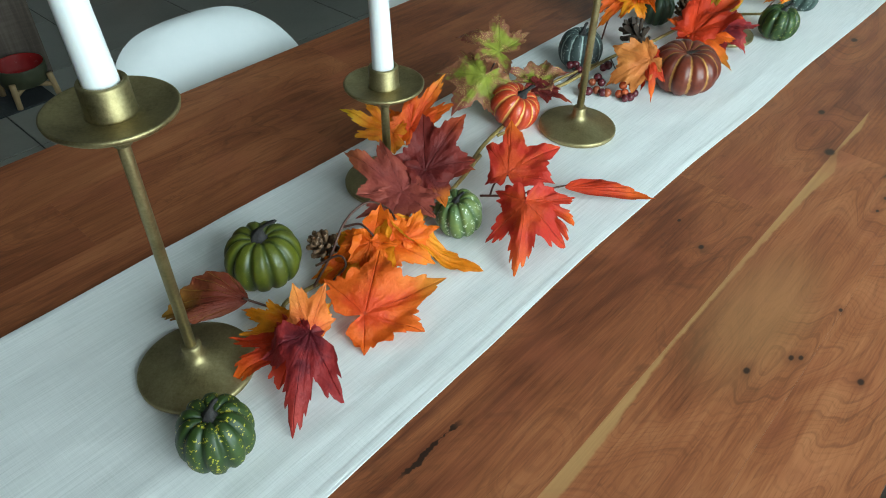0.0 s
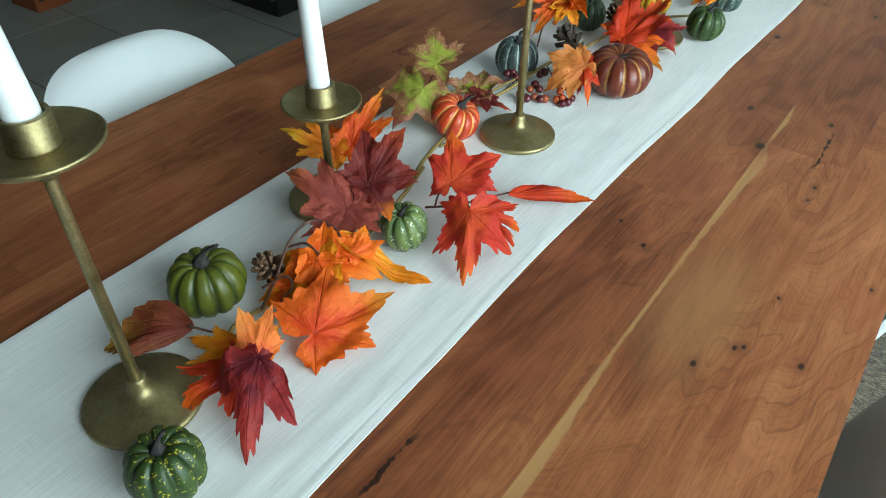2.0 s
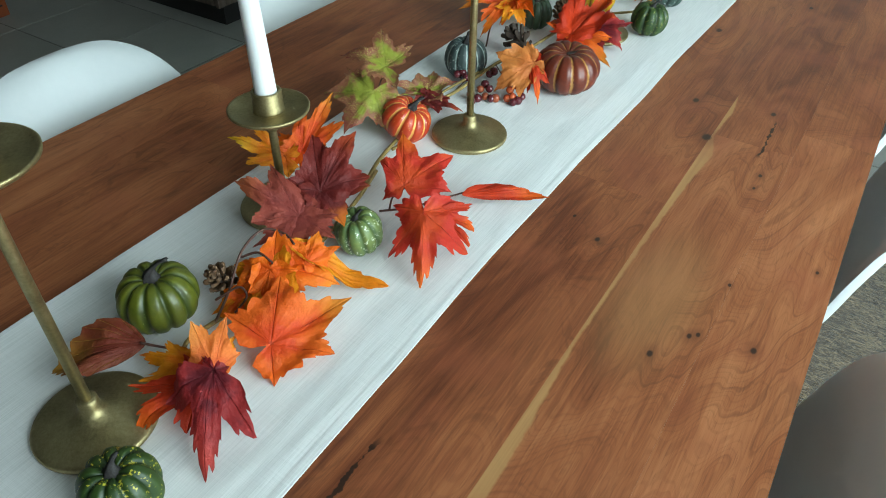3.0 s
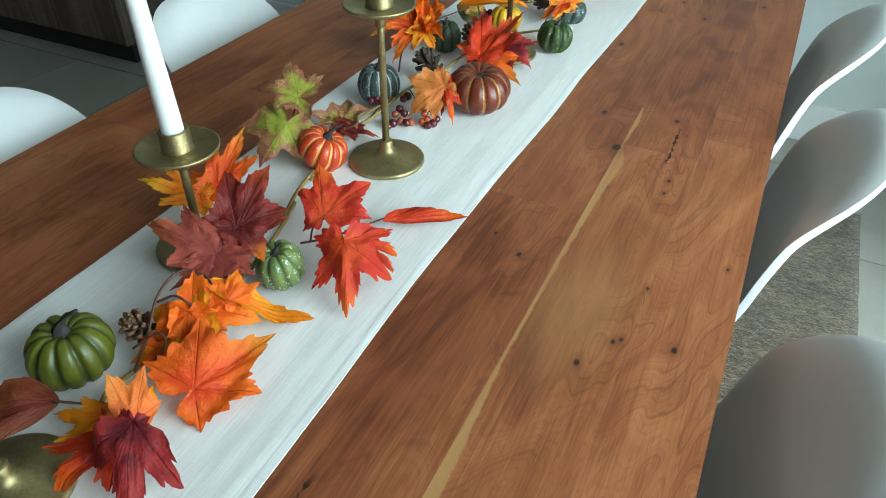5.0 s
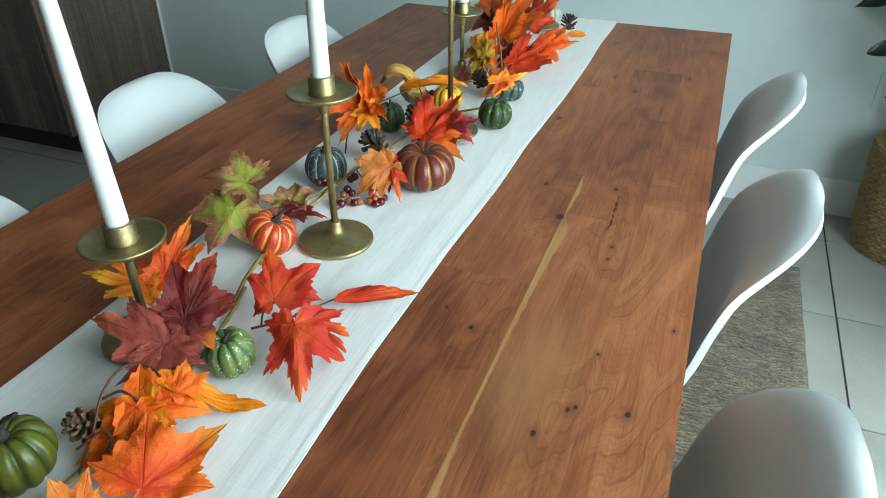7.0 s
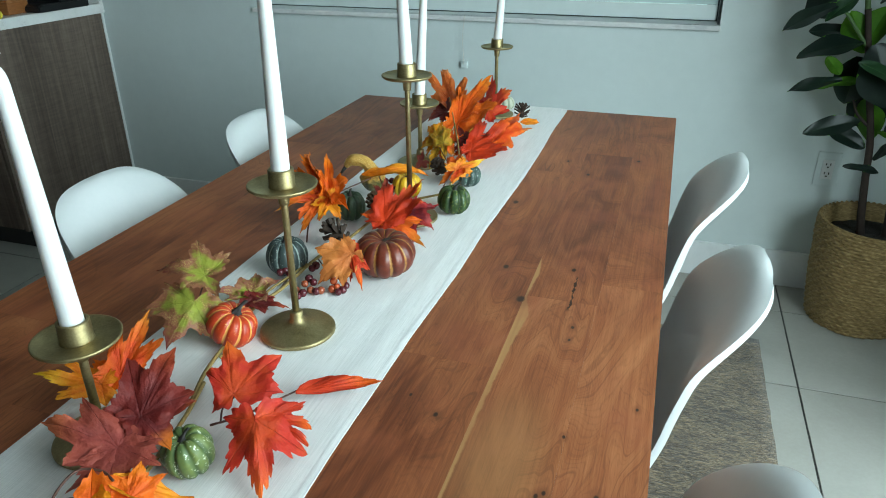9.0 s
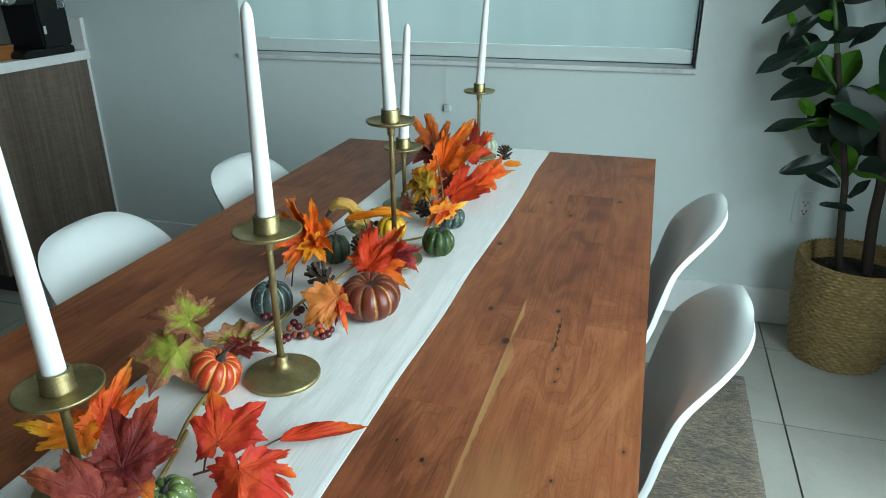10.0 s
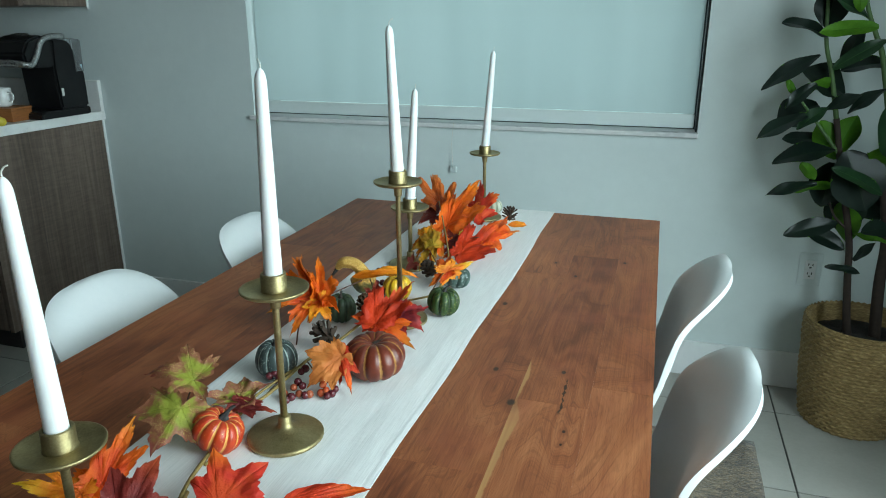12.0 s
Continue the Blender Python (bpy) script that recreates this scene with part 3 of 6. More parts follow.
# ---- candlesticks and candles ----
def candlestick(x, y, plate_z, turn):
    h = plate_z - CLOTH_Z
    ob = thing("candlestick", (x, y, CLOTH_Z), turn, label="antique brass candlestick with round foot and drip plate", category="candlestick", group="candlesticks along the runner")
    R = 0.0495
    part("foot", lathe([(0, 0), (R - 0.001, 0), (R, 0.0012), (R, 0.0042), (R - 0.0012, 0.0056), (R - 0.004, 0.0062), (0.034, 0.0085), (0.022, 0.0115), (0.013, 0.0155), (0.0095, 0.019),
                        (0.0085, 0.023), (0.0083, 0.03), (0.0075, 0.0312), (0, 0.0314)], 64), M_BRASS, ob)
    part("stem", lathe([(0, 0.030), (0.0046, 0.030), (0.0044, h - 0.02), (0.0047, h - 0.012), (0, h - 0.012)], 24), M_BRASS, ob)
    part("collar", lathe([(0, h - 0.021), (0.0062, h - 0.021), (0.0066, h - 0.018), (0.0078, h - 0.006), (0.0105, h - 0.001), (0, h - 0.001)], 28), M_BRASS, ob)
    P = 0.0418
    part("drip_plate", lathe([(0, h - 0.002), (0.012, h - 0.0015), (P - 0.003, h + 0.0005), (P, h + 0.003), (P + 0.0005, h + 0.0055), (P - 0.001, h + 0.0062), (P - 0.003, h + 0.0045), (0.02, h + 0.0025), (0, h + 0.0022)], 64), M_BRASS, ob)
    part("cup", lathe([(0, h + 0.002), (0.0168, h + 0.002), (0.0158, h + 0.004), (0.0155, h + 0.023), (0.0150, h + 0.0243), (0.0125, h + 0.0243), (0.0120, h + 0.023), (0.0118, h + 0.008), (0, h + 0.008)], 40), M_BRASS, ob)
    return ob


def candle(x, y, plate_z, tip, wick_side):
    base = Vector((x, y, plate_z + 0.0085))
    d = Vector(tip) - base
    L = d.length
    ob = thing("candle", (0, 0, 0), label="unlit white taper candle set in a brass cup", category="candle", group="taper candles")
    ob.matrix_world = Matrix.Translation(base) @ Vector((0, 0, 1)).rotation_difference(d).to_matrix().to_4x4()
    prof = [(0, 0), (0.0112, 0), (0.0112, 0.016)]
    for k in range(1, 13):
        prof.append((0.0112 - 0.0042 * k / 12, 0.016 + (L - 0.034) * k / 12))
    prof += [(0.0066, L - 0.012), (0.0056, L - 0.007), (0.0038, L - 0.003), (0.0016, L - 0.0005), (0, L)]
    wax = part("wax", lathe(prof, 32), M_WAX, ob)
    part("wick", tube(glide([(0, 0, L - 0.002), (0.0006, 0, L + 0.004), (0.0035 * wick_side, 0.001, L + 0.008), (0.007 * wick_side, 0.002, L + 0.0095)]), 0.0008, 6), M_WICK, wax, "bent cotton wick")
    return ob


for x, y, pz, tip, side in ((0.021, 1.178, 1.003, (0.004, 1.172, 1.272), -1), (-0.053, 1.482, 0.876, (-0.064, 1.485, 1.143), 1), (0.041, 1.733, 0.957, (0.044, 1.734, 1.222), -0.5),
                            (0.052, 2.135, 1.007, (0.040, 2.140, 1.268), 1), (-0.033, 2.43, 0.884, (-0.016, 2.425, 1.143), 0.1), (0.026, 2.876, 0.932, (0.044, 2.876, 1.205), 0.2)):
    candlestick(x, y, pz, random.uniform(0, 360))
    candle(x, y, pz + 0.001, tip, side)


# ---- chairs ----
def shell_mesh():
    """A one-piece moulded seat; +y is its front, origin on the floor under the seat."""
    knots = [(0.205, 0.424), (0.185, 0.438), (0.10, 0.436), (0.0, 0.428), (-0.07, 0.436), (-0.112, 0.475), (-0.140, 0.545), (-0.157, 0.620), (-0.176, 0.690), (-0.201, 0.747), (-0.234, 0.790)]
    prof = glide(knots, 7)
    m = len(prof) - 1
    # rows crowd together towards the rounded top
    dense = prof[:-15] + [prof[m - 14 + int(k)] * (1 - (k - int(k))) + prof[min(m, m - 13 + int(k))] * (k - int(k)) for k in [14 * math.sin(math.pi / 2 * q / 26) for q in range(27)]]
    front = glide([(w, 0, 0) for w in (0.120, 0.152, 0.170, 0.174, 0.173, 0.172)], 7)
    n_v = 40
    m = len(dense) - 1

    def half_width(j):
        z = dense[j][1]
        if j < len(front):
            return front[j][0]
        f = max(0.0, min(1.0, (z - 0.53) / (0.790 - 0.53)))
        return max(0.0025, 0.172 * (1 - f ** 3.5) ** (1 / 3.5))

    bm = bmesh.new()
    rows = []
    for j, p in enumerate(dense):
        q = dense[min(j + 1, m)] - dense[max(j - 1, 0)]
        w = half_width(j)
        slope = abs(half_width(min(j + 1, m)) - half_width(max(j - 1, 0))) / max(q.length, 1e-5)
        lean = 1 / math.sqrt(1 + slope * slope)
        s = j / m
        up = max(0.0, min(1.0, (p[1] - 0.66) / 0.14))
        wrap = 0.038 * min(1.0, s / 0.25) * (1 - up * up * (3 - 2 * up))
        line = []
        for i in range(n_v + 1):
            u = 2 * i / n_v - 1
            x = w * math.sin(u * math.pi / 2)
            edge = (w - abs(x)) * lean
            # the shell is dished, and its rim rolls over outwards
            rise = wrap * (abs(x) / 0.176) ** 2.4 - 0.015 * math.exp(-edge / 0.022) * min(1.0, 0.3 + s * 2)
            at = Vector((p[0], p[1])) + Vector((q[1], -q[0])).normalized() * rise
            line.append(bm.verts.new((x, at[0], at[1])))
        rows.append(line)
    for a, b in zip(rows, rows[1:]):
        for i in range(n_v):
            bm.faces.new((a[i], a[i + 1], b[i + 1], b[i]))
    bmesh.ops.recalc_face_normals(bm, faces=bm.faces[:])
    return bm


def chair():
    ob = thing("dining_chair", label="white moulded plastic dining chair tucked under the table", category="chair", group="chairs round the table")
    sh = part("shell", shell_mesh(), M_SHELL, ob)
    md = sh.modifiers.new("thickness", "SOLIDIFY")
    md.thickness, md.offset = 0.012, 0
    bv = sh.modifiers.new("edge", "BEVEL")
    bv.width, bv.segments, bv.limit_method, bv.angle_limit = 0.004, 3, "ANGLE", radians(60)
    for sx in (-1, 1):
        for sy in (-1, 1):
            part("leg", tube([(sx * 0.10, sy * 0.08 + 0.02, 0.40), (sx * 0.15, sy * 0.13 + 0.03, 0.0145)], 0.014, 12, end=0.010), M_BEECH, ob)
    part("strut", tube([(-0.112, -0.07, 0.31), (0.112, 0.11, 0.31)], 0.004, 8), M_BLACK, ob)
    part("strut", tube([(0.112, -0.07, 0.31), (-0.112, 0.11, 0.31)], 0.004, 8), M_BLACK, ob)
    part("mount", boxed(-0.11, 0.11, -0.07, 0.11, 0.395, 0.418, bevel=0.006), M_BLACK, ob, smooth=False)
    return ob


CHAIR_R, CHAIR_L = 0.400, -0.350
first = chair()
first.matrix_world = pose(CHAIR_R, 2.55, 0, 0, 0, 90)
for m in (pose(CHAIR_R, 2.05, 0, 0, 0, 90), pose(CHAIR_R + 0.005, 1.52, 0, 0, 0, 90), pose(CHAIR_L + 0.035, 1.535, 0, 0, 0, -90), pose(CHAIR_L, 2.07, 0, 0, 0, -90), pose(CHAIR_L + 0.028, 2.575, 0, 0, 0, -90)):
    copy_thing(first, m)


# ---- pumpkins, gourds and cones on the runner ----
def mat_gourd(name, skin, deep, groove, speck=None, amount=0.0, size=150.0, rough=0.42, line=0.0):
    """Painted resin skin: darker in the furrows, or a painted line there, with paint flecks."""
    n = Nodes(name)
    v = n.coord(jitter=True)
    cloud, fine = n.noise(v, 40.0, 3.0), n.noise(v, 300.0, 4.0, 0.6)
    col = n.ramp(n.math("ADD", n.math("MULTIPLY", cloud, 0.7), n.math("MULTIPLY", fine, 0.3)), (0.35, deep), (0.66, skin))
    g = n.attr("furrow")
    if line:
        col = n.mix(n.math("MULTIPLY", n.step(n.math("ADD", g, n.math("MULTIPLY", n.math("SUBTRACT", fine, 0.5), 0.25)), line, line + 0.08), 0.85), col, groove)
    else:
        col = n.mix(n.math("MULTIPLY", n.step(g, 0.55, 1.0), 0.65), col, groove)
    if speck:
        dots = n.voronoi(n.vmath("ADD", v, n.vmath("MULTIPLY", n.combine(fine, cloud, fine), (0.010, 0.010, 0.010))), size)
        keep = n.step(n.noise(v, size * 0.45, 2.0), 0.52, 0.58)
        col = n.mix(n.math("MULTIPLY", n.step(dots, amount, amount * 0.6), n.math("MULTIPLY", keep, 0.95)), col, speck)
    n.bump(fine, 0.12, 0.0006)
    return n.done(col, n.math("ADD", rough, n.math("MULTIPLY", cloud, 0.12)))


M_STALK = plain("grey_brown_stalk", (0.014, 0.012, 0.012), (0.07, 0.062, 0.06), 160, 0.8, Specular_IOR_Level=0.2, bump=0.4, dist=0.001, stretch=(1, 1, 0.3))
M_STALK_DARK = plain("dark_stalk", (0.02, 0.014, 0.012), (0.06, 0.04, 0.03), 160, 0.7, bump=0.4)
GOURD = {
    "speckled": mat_gourd("dark_green_yellow_flecks", (0.032, 0.064, 0.008), (0.014, 0.034, 0.005), (0.008, 0.024, 0.006), (0.48, 0.40, 0.03), 0.46, 360.0),
    "olive": mat_gourd("olive_green", (0.118, 0.125, 0.008), (0.056, 0.066, 0.005), (0.012, 0.028, 0.006), (0.30, 0.33, 0.10), 0.12, 260.0, 0.36),
    "pale": mat_gourd("pale_green_white_flecks", (0.16, 0.20, 0.048), (0.070, 0.12, 0.036), (0.035, 0.075, 0.025), (0.75, 0.78, 0.62), 0.42, 380.0),
    "red": mat_gourd("orange_red_striped", (0.52, 0.050, 0.010), (0.36, 0.024, 0.007), (0.75, 0.36, 0.09), (0.80, 0.42, 0.12), 0.30, 360.0, 0.30, 0.86),
    "slate": mat_gourd("slate_green_striped", (0.042, 0.060, 0.056), (0.024, 0.038, 0.036), (0.42, 0.50, 0.46), (0.55, 0.60, 0.55), 0.32, 420.0, 0.45, 0.90),
    "maroon": mat_gourd("maroon_gold_striped", (0.17, 0.028, 0.010), (0.082, 0.013, 0.007), (0.40, 0.19, 0.045), None, 0, 0, 0.33, 0.90),
    "forest": mat_gourd("forest_green_flecks", (0.032, 0.068, 0.010), (0.016, 0.038, 0.006), (0.006, 0.016, 0.005), (0.42, 0.40, 0.10), 0.36, 420.0),
    "dusk": mat_gourd("dusky_green", (0.035, 0.06, 0.025), (0.018, 0.035, 0.015), (0.008, 0.018, 0.007), (0.20, 0.22, 0.09), 0.12, 420.0),
    "yellow": mat_gourd("butter_yellow", (0.78, 0.47, 0.02), (0.62, 0.33, 0.012), (0.40, 0.20, 0.01)),
    "ash": mat_gourd("grey_green_white_flecks", (0.06, 0.10, 0.085), (0.03, 0.055, 0.045), (0.015, 0.03, 0.025), (0.62, 0.66, 0.62), 0.34, 330.0),
    "cream": mat_gourd("cream_and_sage", (0.52, 0.52, 0.42), (0.36, 0.38, 0.28), (0.16, 0.2, 0.12)),
}


def pumpkin(x, y, r, tall, ribs, skin, label, stalk=0.4, tilt=(0, 0), turn=0.0, deep=0.12, stalk_mat=None, bend=0.2, lift=0.0):
    ob = thing("pumpkin" if ribs else "gourd", label=label, category="pumpkin", group="small decorative pumpkins")
    h = r * tall
    ob.matrix_world = pose(x, y, CLOTH_Z + h * 0.97 + lift, tilt[0], tilt[1], turn)
    bm = bmesh.new()
    lay = bm.verts.layers.float.new("furrow")
    n, m = ribs * 12, 26
    rings = []
    for j in range(m + 1):
        a = -math.pi / 2 + math.pi * j / m
        ring = []
        for i in range(n):
            th = 2 * math.pi * i / n
            c = abs(math.cos(th * ribs / 2))
            swell = (1 - c ** 6.0)
            wob = 1 + 0.035 * noise.noise((math.cos(th) * 1.3 + x * 40, math.sin(th) * 1.3, j * 0.05))
            rad = r * (max(0, math.cos(a)) ** 0.72) * (1 - deep + deep * swell) * wob
            z = h * math.sin(a) * (0.96 + 0.04 * swell)
            # the crown and the underside sink in
            z -= h * 0.30 * math.exp(-((rad / r) / 0.34) ** 2) * (1 if a > 0 else -0.6)
            v = bm.verts.new((rad * math.cos(th), rad * math.sin(th), z))
            v[lay] = c ** 2
            ring.append(v)
        rings.append(ring)
    for p, q in zip(rings, rings[1:]):
        for i in range(n):
            bm.faces.new((p[i], p[(i + 1) % n], q[(i + 1) % n], q[i]))
    bmesh.ops.remove_doubles(bm, verts=rings[0] + rings[-1], dist=r * 0.02)
    part("flesh", bm, GOURD[skin], ob)
    L = r * stalk * 0.62
    pts = glide([(0, 0, h * 0.64), (0.01 * r, 0, h * 0.64 + L * 0.5), (bend * r, 0.1 * r, h * 0.64 + L), (bend * r * 1.7, 0.15 * r, h * 0.64 + L * 1.22)], 5)
    sb = bmesh.new()
    rows = []
    for k, p in enumerate(pts):
        s = k / (len(pts) - 1)
        w = r * (0.20 * (1 - s) ** 3 + 0.060 + 0.012 * math.sin(s * 9))
        rows.append([sb.verts.new(p + Vector((math.cos(2 * math.pi * i / 15), math.sin(2 * math.pi * i / 15), 0)) * w * (1 + 0.16 * (i % 3 - 1))) for i in range(15)])
    for p, q in zip(rows, rows[1:]):
        for i in range(15):
            sb.faces.new((p[i], p[(i + 1) % 15], q[(i + 1) % 15], q[i]))
    sb.faces.new(rows[-1])
    part("stalk", sb, stalk_mat or M_STALK, ob)
    return ob


pumpkin(0.107, 1.1426, 0.0292, 0.96, 10, "speckled", "dark green mini pumpkin flecked with yellow", 0.95, (0, 0), 20, bend=0.12)
pumpkin(-0.0264, 1.2876, 0.0366, 0.80, 11, "olive", "glossy olive green mini pumpkin with a curled grey stalk", 1.05, (0, 0), 10, 0.11, bend=0.30)
pumpkin(0.0645, 1.470, 0.0258, 0.95, 9, "pale", "pale green mini squash with white flecks", 0.5, (6, -10), 40)
pumpkin(-0.0275, 1.687, 0.0335, 0.74, 11, "red", "orange-red mini pumpkin with yellow stripes", 0.7, (16, 20), 60, 0.09, bend=0.2)
pumpkin(-0.0537, 1.878, 0.0314, 0.94, 11, "slate", "slate green mini pumpkin with pale stripes", 0.7, (0, 0), 75, 0.06)
pumpkin(0.088, 1.926, 0.0472, 0.68, 11, "maroon", "maroon pumpkin with gold furrows", 0.16, (5, 0), 10, 0.08, M_STALK_DARK)
pumpkin(0.1195, 2.183, 0.0305, 0.86, 9, "forest", "forest green mini pumpkin with fine yellow flecks", 0.6, (0, 5), 30)
pumpkin(-0.0487, 2.098, 0.0265, 1.0, 9, "dusk", "dusky dark green mini pumpkin", 0.6, (3, -3), 80, stalk_mat=M_STALK_DARK)
pumpkin(0.011, 2.229, 0.0285, 0.86, 9, "yellow", "butter yellow mini pumpkin", 0.4, (0, 0), 12, stalk_mat=M_STALK)
pumpkin(0.104, 2.330, 0.0275, 0.80, 9, "ash", "grey-green mini pumpkin flecked with white", 0.4, (10, 10), 50)
pumpkin(0.0107, 2.62, 0.0247, 0.82, 8, "yellow", "small yellow squash among red leaves", 0.4, (15, 15), 25, 0.16, lift=0.012)
pumpkin(0.040, 2.935, 0.0260, 0.75, 9, "cream", "small cream and sage pumpkin behind a candlestick", 0.4, (0, 0), 25)


def mat_gilt():
    n = Nodes("green_gourd_with_gold_glitter")
    v = n.coord()
    z = n.split(v)[2]
    flake = n.voronoi(v, 900.0)
    f = n.noise(v, 700.0, 2.0)
    top = n.step(n.math("ADD", z, n.math("MULTIPLY", n.math("SUBTRACT", n.noise(v, 120.0), 0.5), 0.03)), 0.018, 0.032)
    green = n.ramp(n.noise(v, 60.0), (0.35, (0.05, 0.055, 0.008)), (0.65, (0.16, 0.13, 0.02)))
    gold = n.ramp(f, (0.3, (0.42, 0.20, 0.03)), (0.55, (0.72, 0.40, 0.08)), (0.7, (0.95, 0.72, 0.30)))
    n.bump(flake, 0.8, 0.0012)
    m = n.done(n.mix(top, green, gold), 0.35)
    n.put(n.bsdf.inputs["Metallic"], n.math("MULTIPLY", top, 0.35))
    return m


def swan_gourd():
    ob = thing("gourd", (-0.048, 2.204, CLOTH_Z + 0.018), label="green goose-necked gourd dusted with gold glitter", category="gourd")
    line = glide([(-0.006, 0, 0), (-0.003, 0, 0.014), (-0.002, 0, 0.028), (-0.005, 0, 0.042), (-0.014, -0.001, 0.053), (-0.027, -0.003, 0.058), (-0.042, -0.006, 0.056), (-0.053, -0.008, 0.045)], 5)
    bm = bmesh.new()
    rows = []
    for k, p in enumerate(line):
        s = k / (len(line) - 1)
        d = (line[min(k + 1, len(line) - 1)] - line[max(k - 1, 0)]).normalized()
        side = d.cross(Vector((0.15, -1, 0))).normalized()
        up = d.cross(side)
        w = 0.0250 * math.sin(math.pi * min(1, (s + 0.06) / 0.62)) ** 0.8 if s < 0.3 else 0.0250 * (0.47 + 0.53 * math.exp(-((s - 0.24) / 0.13) ** 2)) * (1 if s < 0.8 else 1 - 0.55 * (s - 0.8) / 0.2)
        rows.append([bm.verts.new(p + (side * math.cos(a) + up * math.sin(a)) * w * (1 + 0.04 * math.cos(a * 8))) for a in (2 * math.pi * i / 32 for i in range(32))])
    for p, q in zip(rows, rows[1:]):
        for i in range(32):
            bm.faces.new((p[i], p[(i + 1) % 32], q[(i + 1) % 32], q[i]))
    bm.faces.new(rows[0][::-1])
    bm.faces.new(rows[-1])
    bmesh.ops.recalc_face_normals(bm, faces=bm.faces[:])
    part("flesh", bm, mat_gilt(), ob)
    e = line[-1]
    part("stalk", tube([e - Vector((0, 0, 0.001)), e + Vector((-0.005, -0.002, -0.008)), e + Vector((-0.011, -0.004, -0.017))], 0.0042, 8, end=0.002), M_STALK, ob)


swan_gourd()

M_CONE = plain("pine_cone_brown", (0.016, 0.009, 0.006), (0.075, 0.042, 0.024), 220, 0.75, bump=0.3)
M_CONE_TIP = plain("pine_cone_tan", (0.040, 0.018, 0.008), (0.19, 0.098, 0.045), 220, 0.75, bump=0.3)


def pine_cone(x, y, length, width, lay, turn, material, label, openness=1.0, count=46, slim=1.0):
    """A cone of overlapping woody scales round a core, lying or standing."""
    ob = thing("pine_cone", label=label, category="pine cone", group="pine cones")
    ob.matrix_world = pose(x, y, CLOTH_Z + width * (0.92 if lay else 0.05), lay, 0, turn)
    part("core", lathe([(0, 0), (width * 0.25, length * 0.08), (width * 0.3, length * 0.4), (width * 0.2, length * 0.8), (0, length)], 14), M_CONE, ob)
    bm = bmesh.new()
    for k in range(count):
        s = (k + 0.5) / count
        th = k * 2.39996
        z = length * (0.05 + 0.9 * s)
        w = width * (math.sin(math.pi * (0.16 + 0.80 * s)) ** 0.7)
        lift = radians(12 + 55 * s) * openness
        b = bmesh.new()
        L, hw, tk = w * 0.92, slim * width * 0.24 * (1.1 - 0.5 * s), width * 0.055
        pts = [(0.15 * w, -hw * 0.35), (0.15 * w, hw * 0.35), (0.6 * L + 0.2 * w, hw), (L + 0.16 * w, hw * 0.75), (L + 0.24 * w, 0), (L + 0.16 * w, -hw * 0.75), (0.6 * L + 0.2 * w, -hw)]
        lo = [b.verts.new((p[0], p[1], -tk)) for p in pts]
        hi = [b.verts.new((p[0], p[1], tk * (2.2 if i in (3, 4, 5) else 0.6))) for i, p in enumerate(pts)]
        b.faces.new(lo[::-1])
        b.faces.new(hi)
        for i in range(7):
            b.faces.new((lo[i], lo[(i + 1) % 7], hi[(i + 1) % 7], hi[i]))
        merge(bm, b, Matrix.Translation((0, 0, z)) @ Matrix.Rotation(th, 4, "Z") @ Matrix.Rotation(-lift, 4, "Y"))
    part("scale_spiral", bm, material, ob, smooth=False)
    return ob


pine_cone(0.004, 1.345, 0.034, 0.0175, -35, 200, M_CONE_TIP, "brown pine cone with pale scale tips", 1.25, 34, 0.8)
pine_cone(-0.003, 1.975, 0.040, 0.0235, -75, 70, M_CONE, "dark open pine cone lying on the runner", 1.0, 30, 0.75)
pine_cone(-0.016, 2.135, 0.036, 0.0190, 0, 70, M_CONE_TIP, "small pine cone under a gourd")
pine_cone(0.117, 2.79, 0.034, 0.0215, -20, 10, M_CONE, "dark open pine cone at the end of the runner", 0.8, 26, 0.7)
pine_cone(0.047, 2.335, 0.034, 0.0180, -60, 40, M_CONE, "small dark pine cone among berries")

